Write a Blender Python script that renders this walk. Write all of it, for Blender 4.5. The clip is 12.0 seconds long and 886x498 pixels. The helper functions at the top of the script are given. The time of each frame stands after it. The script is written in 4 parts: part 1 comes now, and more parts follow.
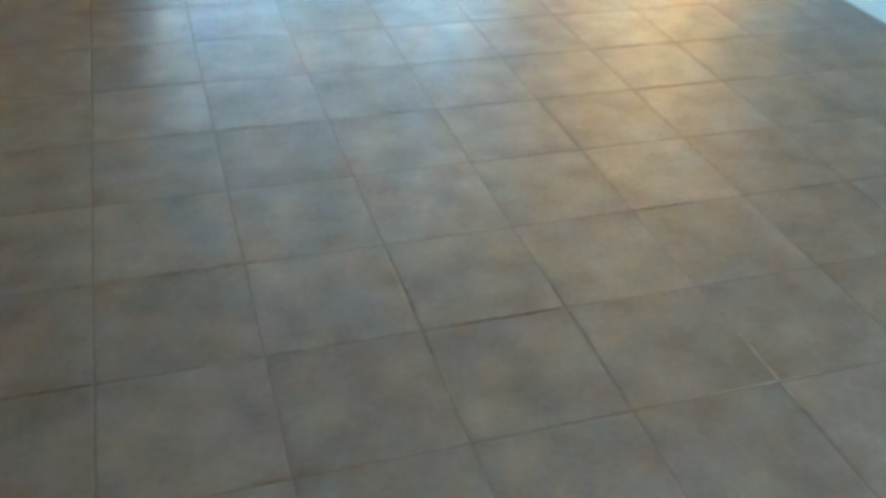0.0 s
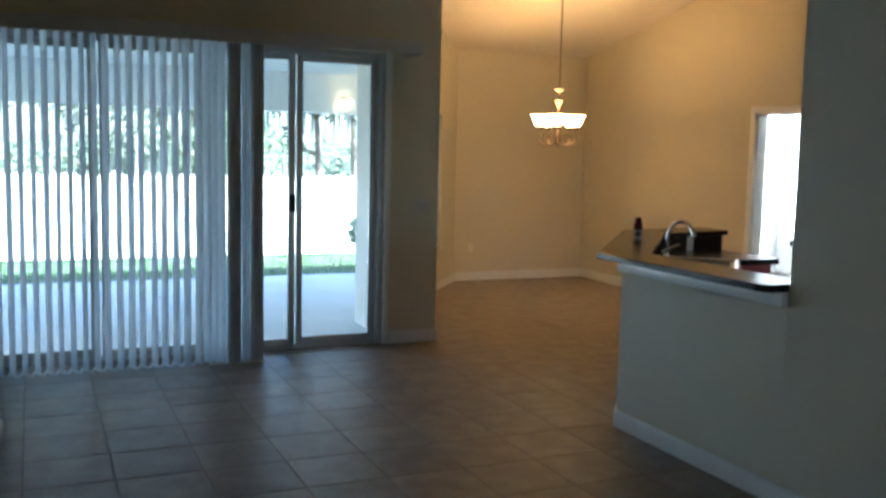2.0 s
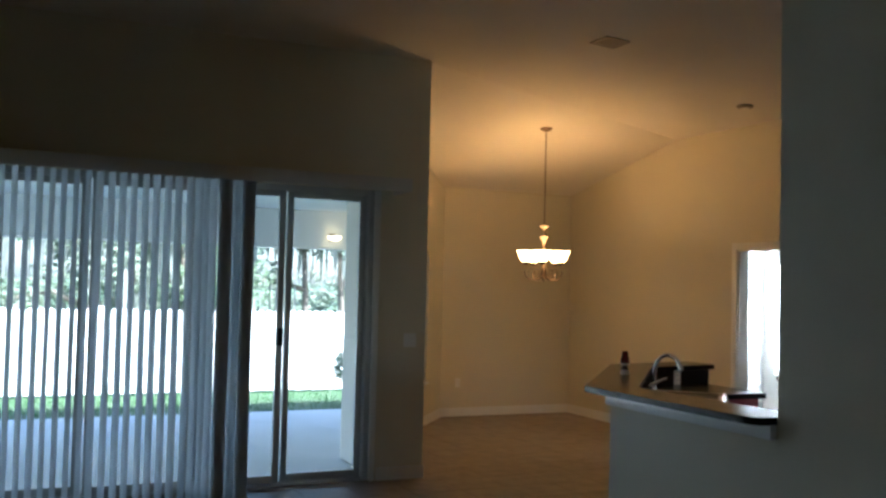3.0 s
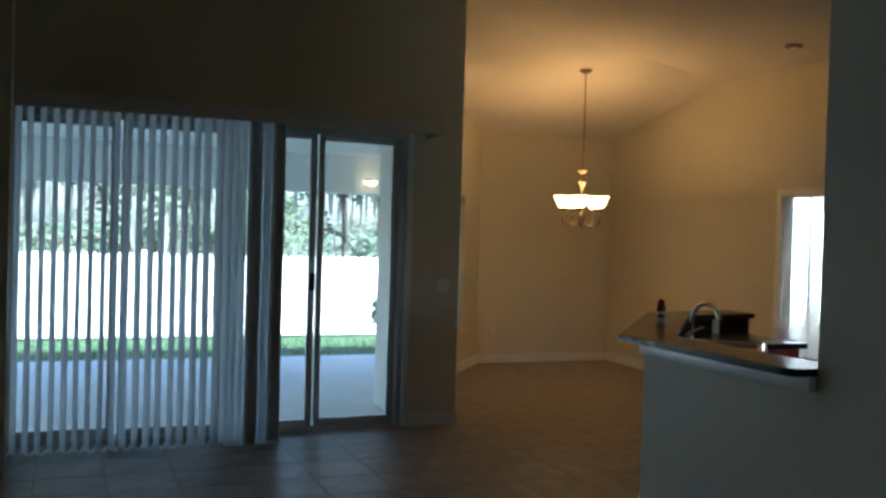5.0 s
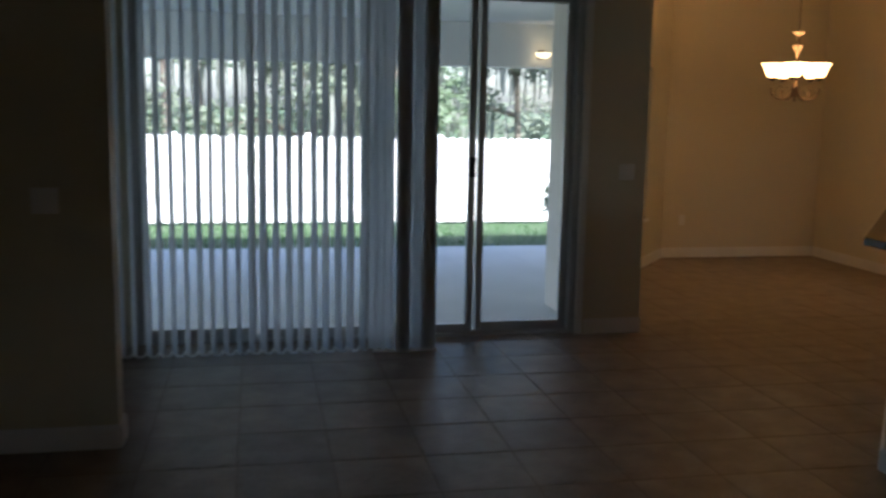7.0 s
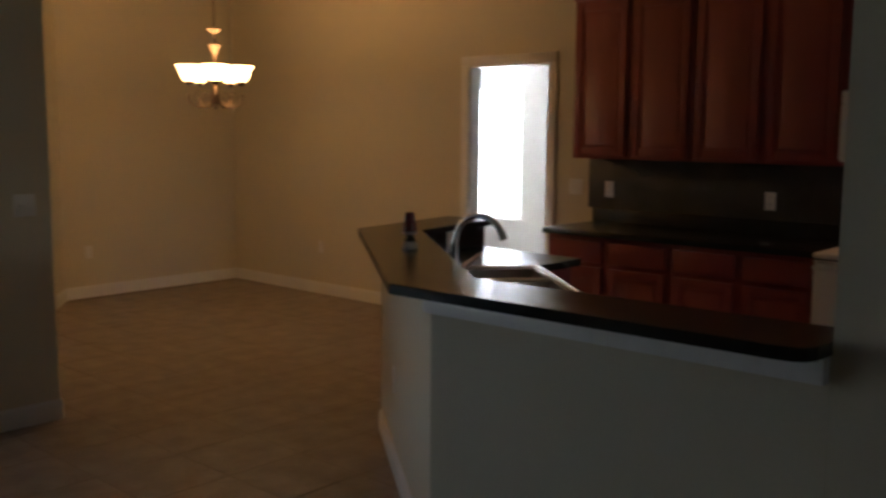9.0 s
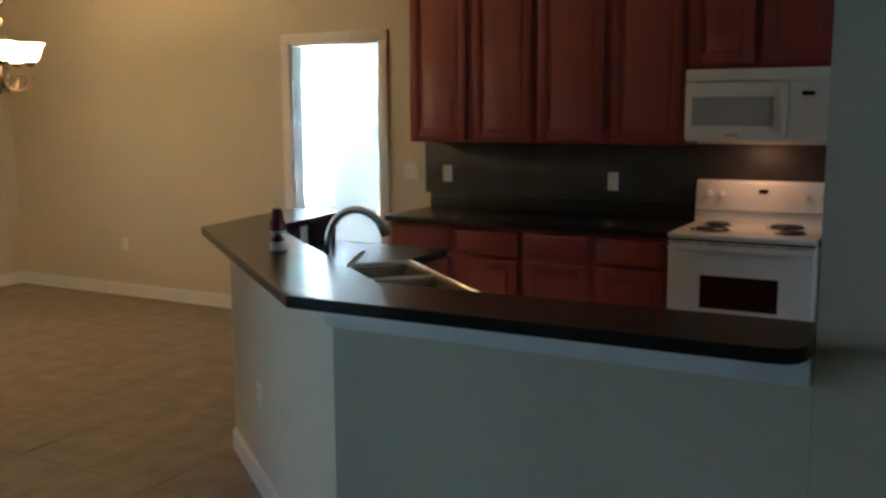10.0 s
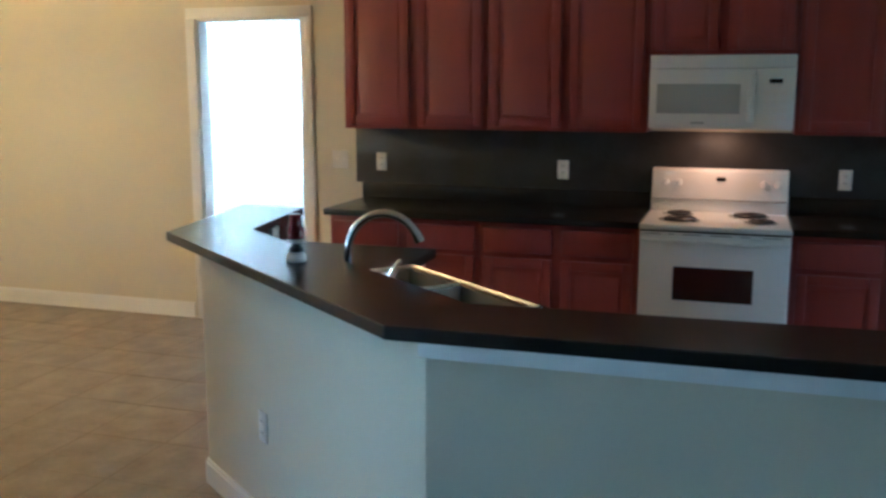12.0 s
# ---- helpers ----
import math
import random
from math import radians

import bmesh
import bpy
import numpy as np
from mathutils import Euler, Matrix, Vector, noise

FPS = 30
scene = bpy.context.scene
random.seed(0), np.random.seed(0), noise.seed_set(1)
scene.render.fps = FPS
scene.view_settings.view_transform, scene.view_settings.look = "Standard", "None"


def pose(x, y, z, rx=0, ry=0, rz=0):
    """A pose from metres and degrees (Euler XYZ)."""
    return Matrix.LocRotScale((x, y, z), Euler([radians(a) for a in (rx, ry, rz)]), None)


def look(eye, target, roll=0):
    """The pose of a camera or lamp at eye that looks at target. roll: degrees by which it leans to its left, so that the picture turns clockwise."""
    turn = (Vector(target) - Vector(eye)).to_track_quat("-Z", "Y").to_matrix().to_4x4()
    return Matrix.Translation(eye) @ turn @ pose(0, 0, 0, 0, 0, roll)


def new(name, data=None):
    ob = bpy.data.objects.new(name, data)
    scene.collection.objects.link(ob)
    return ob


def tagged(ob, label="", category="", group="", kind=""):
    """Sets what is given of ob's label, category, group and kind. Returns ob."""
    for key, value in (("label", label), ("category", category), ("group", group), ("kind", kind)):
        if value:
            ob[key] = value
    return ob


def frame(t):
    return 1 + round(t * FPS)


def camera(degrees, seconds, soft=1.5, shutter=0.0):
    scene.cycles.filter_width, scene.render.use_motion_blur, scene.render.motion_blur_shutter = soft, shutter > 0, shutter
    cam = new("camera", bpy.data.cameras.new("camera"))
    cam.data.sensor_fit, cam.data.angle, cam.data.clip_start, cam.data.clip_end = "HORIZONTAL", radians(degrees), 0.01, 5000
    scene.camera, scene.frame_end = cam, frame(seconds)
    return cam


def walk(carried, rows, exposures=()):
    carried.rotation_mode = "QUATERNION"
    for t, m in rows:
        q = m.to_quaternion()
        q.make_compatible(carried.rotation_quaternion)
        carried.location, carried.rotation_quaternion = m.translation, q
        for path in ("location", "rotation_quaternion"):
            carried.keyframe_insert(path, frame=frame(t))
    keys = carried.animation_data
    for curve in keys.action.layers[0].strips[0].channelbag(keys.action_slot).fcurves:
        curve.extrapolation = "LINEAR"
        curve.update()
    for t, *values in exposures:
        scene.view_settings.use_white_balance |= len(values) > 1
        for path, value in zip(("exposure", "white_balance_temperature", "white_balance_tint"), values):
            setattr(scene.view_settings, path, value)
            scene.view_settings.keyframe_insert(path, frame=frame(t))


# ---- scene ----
cam = camera(50.5, 12.0, soft=2.7, shutter=0.4)
PATH = [
    (0, (-3.41, -2.514, 1.635), (-2.879, -0.963, 0.489), 3.1),
    (0.5, (-3.333, -2.575, 1.585), (-2.678, -0.903, 0.705), 1.6),
    (1, (-3.232, -2.472, 1.542), (-2.49, -0.706, 0.966), 1.6),
    (1.5, (-3.236, -2.464, 1.557), (-2.45, -0.659, 1.207), 1.5),
    (2, (-3.17, -2.427, 1.646), (-2.37, -0.606, 1.435), 1.3),
    (2.5, (-3.167, -2.435, 1.626), (-2.353, -0.609, 1.568), 0.9),
    (3, (-3.203, -2.47, 1.629), (-2.378, -0.65, 1.708), 1.4),
    (5, (-3.08, -2.375, 1.621), (-2.335, -0.519, 1.584), 1.7),
    (5.5, (-3.02, -2.298, 1.592), (-2.513, -0.372, 1.415), 1.7),
    (6, (-2.975, -1.974, 1.537), (-2.66, -0.015, 1.285), 1.2),
    (6.5, (-2.869, -1.715, 1.584), (-2.584, 0.243, 1.291), 1.0),
    (8.5, (-2.341, -0.167, 1.563), (-1.09, 1.376, 1.326), 0.6),
    (9, (-2.282, 0.077, 1.572), (-0.809, 1.406, 1.318), 0.4),
    (9.5, (-2.255, 0.378, 1.594), (-0.599, 1.463, 1.313), 0.2),
    (10, (-2.209, 0.625, 1.583), (-0.472, 1.572, 1.29), -0.3),
    (10.5, (-2.219, 0.846, 1.608), (-0.408, 1.632, 1.285), -0.4),
    (11, (-2.243, 1.12, 1.61), (-0.367, 1.724, 1.268), -0.1),
    (11.5, (-2.225, 1.328, 1.639), (-0.33, 1.862, 1.281), -0.2),
    (12, (-2.17, 1.484, 1.632), (-0.292, 2.08, 1.29), 0.1),
]
EXPOSURES = [(0, 6.9, 4380, -7), (0.4, 6.7, 4500, -3), (0.8, 6.2, 4540, 0), (1.2, 5.35, 4740, 1), (1.6, 4.25, 5000, 2), (2.0, 3.7, 5050, 4), (2.5, 3.32, 5050, 4), (3.0, 3.08, 5150, 6), (5.0, 2.78, 5050, 2), (5.5, 2.58, 5350, 7), (6.0, 2.5, 5450, 12), (6.5, 2.42, 5600, 14), (8.5, 2.25, 5800, 14), (9.0, 2.6, 5700, 14), (9.5, 3.18, 5100, 4), (10.0, 3.65, 4600, -1), (10.5, 4.0, 4300, -3), (11.0, 4.3, 4100, -4), (12.0, 4.6, 4020, -5)]
walk(cam, [(t, look(eye, target, roll)) for t, eye, target, roll in PATH], EXPOSURES)

# ---- world, sun, lamps ----
SUN_EL, SUN_AZ = 50, 140          # degrees above the horizon; clockwise from +y
world = bpy.data.worlds.new("sky")
scene.world = world
world.use_nodes = True
wn = world.node_tree.nodes
sky = wn.new("ShaderNodeTexSky")
sky.sky_type, sky.sun_disc = "NISHITA", False
sky.sun_elevation, sky.sun_rotation = radians(SUN_EL), radians(SUN_AZ)
sky.dust_density, sky.ozone_density = 2.8, 0.7
world.node_tree.links.new(sky.outputs[0], wn["Background"].inputs[0])
wn["Background"].inputs[1].default_value = 0.15


def lamp(name, kind, m, energy, color, size=0.1):
    li = bpy.data.lights.new(name, kind)
    li.energy, li.color = energy, color
    if kind == "SUN":
        li.angle = radians(0.5)
    elif kind == "AREA":
        li.shape, li.size = "SQUARE", size
    else:
        li.shadow_soft_size = size
    ob = new(name, li)
    ob.matrix_world = m
    return ob


sun_dir = Vector((math.sin(radians(SUN_AZ)) * math.cos(radians(SUN_EL)), math.cos(radians(SUN_AZ)) * math.cos(radians(SUN_EL)), math.sin(radians(SUN_EL))))
lamp("sun", "SUN", look(sun_dir * 30, (0, 0, 0)), 5.0, (1.0, 0.95, 0.87))
WARM = (1.0, 0.45, 0.125)
CHAN = Vector((1.86, 6.12, 0))    # the chandelier's place on the floor plan
for k in range(5):
    a = radians(72 * k + 20)
    lamp("chandelier_bulb_light", "POINT", pose(CHAN.x + 0.195 * math.cos(a), CHAN.y + 0.195 * math.sin(a), 2.0), 0.50, WARM, 0.03)
lamp("cooktop_light", "AREA", look((3.26, 1.62, 1.385), (3.42, 1.62, 0)), 0.10, (1.0, 0.40, 0.16), 0.2)
window_sky = lamp("side_window_sky", "AREA", look((6.709, 7.29, 1.275), (0, 7.29, 1.275)), 90, (0.98, 0.99, 1.0), 0.82)
window_sky.data.shape, window_sky.data.size_y = "RECTANGLE", 1.5


# ---- materials ----
def mat(name, col, rough=0.5, metal=0.0, var=0.12, scale=3.0, fine=90.0, bump=0.08, depth=0.002, spec=0.5, coat=0.0, rvar=0.03, rand=0.0, stretch=(1, 1, 1)):
    """A surface with broad stains, fine grain and relief."""
    m = bpy.data.materials.new(name)
    m.use_nodes = True
    n, l = m.node_tree.nodes, m.node_tree.links
    b = n["Principled BSDF"]
    tc, mp = n.new("ShaderNodeTexCoord"), n.new("ShaderNodeMapping")
    mp.inputs["Scale"].default_value = stretch
    l.new(tc.outputs["Object"], mp.inputs[0])
    a, f = n.new("ShaderNodeTexNoise"), n.new("ShaderNodeTexNoise")
    a.inputs["Scale"].default_value, a.inputs["Detail"].default_value = scale, 3
    a.inputs["Roughness"].default_value = 0.45
    f.inputs["Scale"].default_value, f.inputs["Detail"].default_value = fine, 3
    src = mp.outputs[0]
    oi = n.new("ShaderNodeObjectInfo")
    if rand:
        sh = n.new("ShaderNodeVectorMath")
        sh.operation = "ADD"
        mu = n.new("ShaderNodeVectorMath")
        mu.operation = "SCALE"
        mu.inputs[0].default_value = (37, 53, 71)
        l.new(oi.outputs["Random"], mu.inputs["Scale"])
        l.new(src, sh.inputs[0])
        l.new(mu.outputs[0], sh.inputs[1])
        src = sh.outputs[0]
    l.new(src, a.inputs[0])
    l.new(src, f.inputs[0])
    ad = n.new("ShaderNodeMath")
    ad.operation = "MULTIPLY_ADD"
    ad.inputs[1].default_value = 0.35
    l.new(f.outputs[0], ad.inputs[0])
    l.new(a.outputs[0], ad.inputs[2])
    mr = n.new("ShaderNodeMapRange")
    mr.inputs[1].default_value, mr.inputs[2].default_value = 0.3, 1.05
    mr.inputs[3].default_value, mr.inputs[4].default_value = 1 - var, 1 + var
    l.new(ad.outputs[0], mr.inputs[0])
    val = mr.outputs[0]
    if rand:
        rr = n.new("ShaderNodeMapRange")
        rr.inputs[3].default_value, rr.inputs[4].default_value = 1 - rand, 1 + rand
        l.new(oi.outputs["Random"], rr.inputs[0])
        mm = n.new("ShaderNodeMath")
        mm.operation = "MULTIPLY"
        l.new(val, mm.inputs[0])
        l.new(rr.outputs[0], mm.inputs[1])
        val = mm.outputs[0]
    sc = n.new("ShaderNodeVectorMath")
    sc.operation = "SCALE"
    sc.inputs[0].default_value = col
    l.new(val, sc.inputs["Scale"])
    l.new(sc.outputs[0], b.inputs["Base Color"])
    ro = n.new("ShaderNodeMapRange")
    ro.inputs[1].default_value, ro.inputs[2].default_value = 0.0, 1.0
    ro.inputs[3].default_value, ro.inputs[4].default_value = max(0.02, rough - rvar), min(1, rough + rvar)
    l.new(a.outputs[0], ro.inputs[0])
    l.new(ro.outputs[0], b.inputs["Roughness"])
    b.inputs["Metallic"].default_value = metal
    b.inputs["Specular IOR Level"].default_value = spec
    b.inputs["Coat Weight"].default_value = coat
    if bump:
        bp = n.new("ShaderNodeBump")
        bp.inputs["Strength"].default_value, bp.inputs["Distance"].default_value = bump, depth
        l.new(f.outputs[0], bp.inputs["Height"])
        l.new(bp.outputs[0], b.inputs["Normal"])
    return m


def glass_mat(name, tint=(0.95, 0.96, 0.96)):
    m = bpy.data.materials.new(name)
    m.use_nodes = True
    n, l = m.node_tree.nodes, m.node_tree.links
    n.remove(n["Principled BSDF"])
    t, g, x, f = n.new("ShaderNodeBsdfTransparent"), n.new("ShaderNodeBsdfGlossy"), n.new("ShaderNodeMixShader"), n.new("ShaderNodeFresnel")
    t.inputs[0].default_value = (*tint, 1)
    g.inputs["Roughness"].default_value = 0.02
    f.inputs[0].default_value = 1.45
    l.new(f.outputs[0], x.inputs[0])
    l.new(t.outputs[0], x.inputs[1])
    l.new(g.outputs[0], x.inputs[2])
    l.new(x.outputs[0], n["Material Output"].inputs[0])
    return m


def thin_mat(name, col, pass_through, rough=0.5):
    """A thin sheet that lets some light through: vinyl slats, leaves."""
    m = mat(name, col, rough, var=0.08, bump=0.03)
    n, l = m.node_tree.nodes, m.node_tree.links
    t, x = n.new("ShaderNodeBsdfTranslucent"), n.new("ShaderNodeMixShader")
    t.inputs[0].default_value = (*col, 1)
    x.inputs[0].default_value = pass_through
    l.new(n["Principled BSDF"].outputs[0], x.inputs[1])
    l.new(t.outputs[0], x.inputs[2])
    l.new(x.outputs[0], n["Material Output"].inputs[0])
    return m


def glow_mat(name, col, strength):
    m = mat(name, (0.85, 0.82, 0.75), 0.4, var=0.05)
    b = m.node_tree.nodes["Principled BSDF"]
    b.inputs["Emission Color"].default_value = (*col, 1)
    b.inputs["Emission Strength"].default_value = strength
    return m


M_WALL = mat("beige_wall_paint", (0.654, 0.608, 0.472), 0.55, var=0.04, scale=1.2, fine=60, bump=0.25, depth=0.0015)
M_CEIL = mat("ceiling_paint", (0.74, 0.70, 0.63), 0.9, var=0.04, scale=1.5, fine=45, bump=0.4, depth=0.003)
M_WHITE = mat("white_trim_paint", (0.80, 0.80, 0.78), 0.35, var=0.05, scale=5)
M_TILE = mat("ceramic_floor_tile", (0.285, 0.238, 0.190), 0.45, var=0.34, scale=6.5, fine=45, bump=0.1, depth=0.001, rvar=0.05, rand=0.07, spec=0.25)
M_GROUT = mat("dark_grout", (0.235, 0.190, 0.150), 0.9, var=0.2, scale=20)
M_CHERRY = mat("cherry_stained_wood", (0.245, 0.045, 0.041), 0.36, var=0.09, scale=5, fine=60, bump=0.12, stretch=(6, 6, 0.6), rvar=0.04)
M_BLACKTOP = mat("black_laminate", (0.022, 0.021, 0.021), 0.26, var=0.12, scale=14, fine=260, bump=0.05, rvar=0.02, spec=0.38)
M_SLATE = mat("dark_slate_tile", (0.038, 0.037, 0.037), 0.48, var=0.55, scale=5.5, fine=70, bump=0.3, rand=0.10)
M_APPL = mat("white_enamel", (0.78, 0.78, 0.77), 0.32, var=0.03, scale=4, bump=0.02)
M_APPL2 = mat("grey_appliance_glass", (0.42, 0.44, 0.45), 0.12, var=0.04)
M_BLACK = mat("black_glass", (0.012, 0.010, 0.010), 0.08, var=0.1)
# black glass with the cabinets' red reflection mixed into its colour
M_OVEN = mat("oven_glass_red_reflection", (0.035, 0.010, 0.009), 0.10, var=0.1)
M_COIL = mat("black_coil_iron", (0.02, 0.02, 0.02), 0.45, var=0.2)
M_STEEL = mat("brushed_steel", (0.74, 0.73, 0.71), 0.16, metal=1.0, var=0.06, fine=200, stretch=(1, 8, 1))
# sink bowls: darker and rougher than the rim's steel
M_BOWL = mat("dark_sink_steel", (0.36, 0.34, 0.31), 0.34, metal=0.9, var=0.15, fine=160)
M_CHROME = mat("chrome", (0.66, 0.66, 0.66), 0.07, metal=1.0, var=0.04)
M_ALU = mat("grey_aluminium", (0.55, 0.56, 0.56), 0.42, metal=0.2, var=0.08)
M_ALUW = mat("pale_aluminium", (0.60, 0.62, 0.62), 0.40, metal=0.2, var=0.06)
M_BRUSHED = mat("pale_brushed_metal", (0.15, 0.12, 0.10), 0.5, metal=0.5, var=0.2, scale=30)
M_NICKEL = mat("antique_nickel", (0.13, 0.09, 0.06), 0.42, metal=0.8, var=0.15)
M_PLATE = mat("white_plastic", (0.78, 0.77, 0.74), 0.35, var=0.03)
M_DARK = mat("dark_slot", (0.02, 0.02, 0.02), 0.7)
M_SLAT = thin_mat("vinyl_slat", (0.82, 0.86, 0.90), 0.64)
M_BLIND = thin_mat("white_blind_slat", (0.80, 0.80, 0.78), 0.45)
M_GLASS = glass_mat("window_glass")
M_SHADE = glow_mat("lit_frosted_glass", (1.0, 0.53, 0.17), 2.4)
M_LANAI = glow_mat("lit_lanai_globe", (1.0, 0.72, 0.35), 0.62)
M_CONC = mat("patio_concrete", (0.52, 0.52, 0.51), 0.85, var=0.12, scale=1.5, fine=80, bump=0.3)
M_STUCCO = mat("white_stucco", (0.80, 0.79, 0.76), 0.9, var=0.06, scale=2, fine=120, bump=0.6, depth=0.004)
# beige stucco with the outer wall's shade put into the tone
M_STUCCO2 = mat("shaded_beige_stucco", (0.62, 0.58, 0.51), 0.9, var=0.08, scale=2, fine=120, bump=0.6, depth=0.004)
M_FENCE = mat("white_vinyl_fence", (0.82, 0.82, 0.80), 0.4, var=0.05)
M_GROUND = mat("lawn_soil", (0.035, 0.062, 0.022), 0.95, var=0.4, scale=0.8, fine=25, bump=0.8, depth=0.03)
M_GRASS = thin_mat("grass_blades", (0.045, 0.11, 0.035), 0.35)
M_LEAF = thin_mat("leaves", (0.115, 0.165, 0.09), 0.45)
M_LEAF2 = thin_mat("grey_green_leaves", (0.15, 0.18, 0.125), 0.45)
M_MOSS = thin_mat("hanging_moss", (0.27, 0.28, 0.24), 0.4)
M_BARK = mat("bark", (0.15, 0.125, 0.10), 0.95, var=0.4, scale=6, fine=40, bump=0.9, depth=0.02, stretch=(1, 1, 0.25))
M_ROOF = mat("roof_shingle", (0.12, 0.10, 0.09), 0.95, var=0.2, scale=4)
M_MAROON = mat("maroon_soap", (0.10, 0.012, 0.016), 0.15, var=0.1)
M_CLEAR = mat("cloudy_plastic", (0.55, 0.53, 0.52), 0.2, var=0.08)

# ---- helpers for building ----
ORIGIN = {}


def box(bm, x0, x1, y0, y1, z0, z1, bevel=0.0):
    r = bmesh.ops.create_cube(bm, size=1.0, matrix=Matrix.LocRotScale(((x0 + x1) / 2, (y0 + y1) / 2, (z0 + z1) / 2), None, (abs(x1 - x0), abs(y1 - y0), abs(z1 - z0))))
    if bevel:
        es = list({e for v in r["verts"] for e in v.link_edges})
        bmesh.ops.bevel(bm, geom=es, offset=bevel, segments=2, profile=0.5, affect="EDGES")
    return bm


def prism(bm, pts, z0, z1, bevel=0.0):
    """An upright prism over a plan outline; z1 may be a function of (x, y)."""
    top = z1 if callable(z1) else (lambda x, y: z1)
    a = [bm.verts.new((x, y, z0)) for x, y in pts]
    b = [bm.verts.new((x, y, top(x, y))) for x, y in pts]
    k = len(pts)
    fs = [bm.faces.new(a[::-1]), bm.faces.new(b)]
    for i in range(k):
        fs.append(bm.faces.new((a[i], a[(i + 1) % k], b[(i + 1) % k], b[i])))
    bmesh.ops.recalc_face_normals(bm, faces=fs)
    if bevel:
        es = list({e for f in fs[:2] for e in f.edges})
        bmesh.ops.bevel(bm, geom=es, offset=bevel, segments=2, profile=0.5, affect="EDGES")
    return bm


def lathe(bm, prof, cx, cy, cz, seg=24):
    """Turn a profile of (radius, height) about an upright axis."""
    rings = []
    for r, z in prof:
        rings.append([bm.verts.new((cx + r * math.cos(2 * math.pi * i / seg), cy + r * math.sin(2 * math.pi * i / seg), cz + z)) for i in range(seg)])
    for p, q in zip(rings, rings[1:]):
        for i in range(seg):
            bm.faces.new((p[i], p[(i + 1) % seg], q[(i + 1) % seg], q[i]))
    for ring, flip in ((rings[0], True), (rings[-1], False)):
        if prof[0 if flip else -1][0] > 1e-4:
            bm.faces.new(ring[::-1] if flip else ring)
    bmesh.ops.recalc_face_normals(bm, faces=bm.faces[:])
    return bm


def tube(bm, pts, r, seg=10):
    """A round bar along a line of points; r may be a list."""
    pts = [Vector(p) for p in pts]
    rs = r if isinstance(r, (list, tuple)) else [r] * len(pts)
    rings, side = [], None
    for i, p in enumerate(pts):
        d = (pts[min(i + 1, len(pts) - 1)] - pts[max(i - 1, 0)]).normalized()
        if side is None:
            side = d.orthogonal().normalized()
        side = (side - d * side.dot(d)).normalized()
        up = d.cross(side)
        rings.append([bm.verts.new(p + (side * math.cos(2 * math.pi * k / seg) + up * math.sin(2 * math.pi * k / seg)) * rs[i]) for k in range(seg)])
    for a, b in zip(rings, rings[1:]):
        for k in range(seg):
            bm.faces.new((a[k], a[(k + 1) % seg], b[(k + 1) % seg], b[k]))
    bm.faces.new(rings[0][::-1])
    bm.faces.new(rings[-1])
    return bm


def smooth_mesh(me, angle=40):
    for p in me.polygons:
        p.use_smooth = True
    me.set_sharp_from_angle(angle=radians(angle))


def thing(name, base, label, category, group="", kind=""):
    ob = new(name)
    ob.location = base
    ob.empty_display_size = 0.1
    ORIGIN[ob] = Vector(base)
    return tagged(ob, label, category, group, kind)


def part(name, bm, material, parent, label="", smooth=True):
    me = bpy.data.meshes.new(name)
    bm.to_mesh(me)
    bm.free()
    o = ORIGIN[parent]
    me.transform(Matrix.Translation(-o))
    if smooth:
        smooth_mesh(me)
    me.materials.append(material)
    ob = new(name, me)
    ob.parent = parent
    ORIGIN[ob] = o
    if label:
        tagged(ob, label)
    return ob


def solid(name, bm, material, label="", category="", kind="structure", smooth=False):
    """A one-mesh thing or a piece of the setting, in world coordinates."""
    me = bpy.data.meshes.new(name)
    bm.to_mesh(me)
    bm.free()
    if smooth:
        smooth_mesh(me)
    me.materials.append(material)
    ob = new(name, me)
    ORIGIN[ob] = Vector((0, 0, 0))
    return tagged(ob, label, category, "", kind)


def B():
    return bmesh.new()


# ---- plan ----
XK, YN, YS = 3.53, 8.25, 4.92      # kitchen wall, nook's end wall, sliding-door wall
X2R = 3.65
W0, S0 = -6.6, -5.6               # far sides of the living room


def ceil_z(x, y):
    flat = 3.57 - 0.0652 * max(0.0, min(x, 3.7))
    return min(flat, 2.88 + 0.21 * (YN - y))


def crease(x):
    """Where the sloping end of the ceiling meets the rest."""
    return YN - (3.57 - 0.0652 * max(0.0, min(x, 3.7)) - 2.88) / 0.21


# ---- floor, ceiling, walls ----
FLOOR = [(W0 - 0.15, S0 - 0.15), (6.75, S0 - 0.15), (6.75, 8.1), (X2R, 8.1), (X2R, YN + 0.15), (1.61, YN + 0.15), (-0.36, 5.95), (-0.36, YS + 0.19), (W0 - 0.15, YS + 0.19)]
solid("floor", prism(B(), FLOOR, -0.36, -0.0022), M_GROUT, "dark grout bed under the floor tiles", "floor")
bm = B()
ce = [(W0 - 0.15, S0 - 0.15), (0, S0 - 0.15), (3.68, S0 - 0.15), (3.68, crease(3.68)), (0, crease(0)), (W0 - 0.15, crease(0)), (W0 - 0.15, YN + 0.15), (0, YN + 0.15), (3.68, YN + 0.15)]
vs = [bm.verts.new((x, y, ceil_z(x, y))) for x, y in ce]
for f in ((0, 1, 4, 5), (1, 2, 3, 4), (5, 4, 7, 6), (4, 3, 8, 7)):
    bm.faces.new([vs[i] for i in f])
up = bmesh.ops.extrude_face_region(bm, geom=bm.faces[:])["geom"]
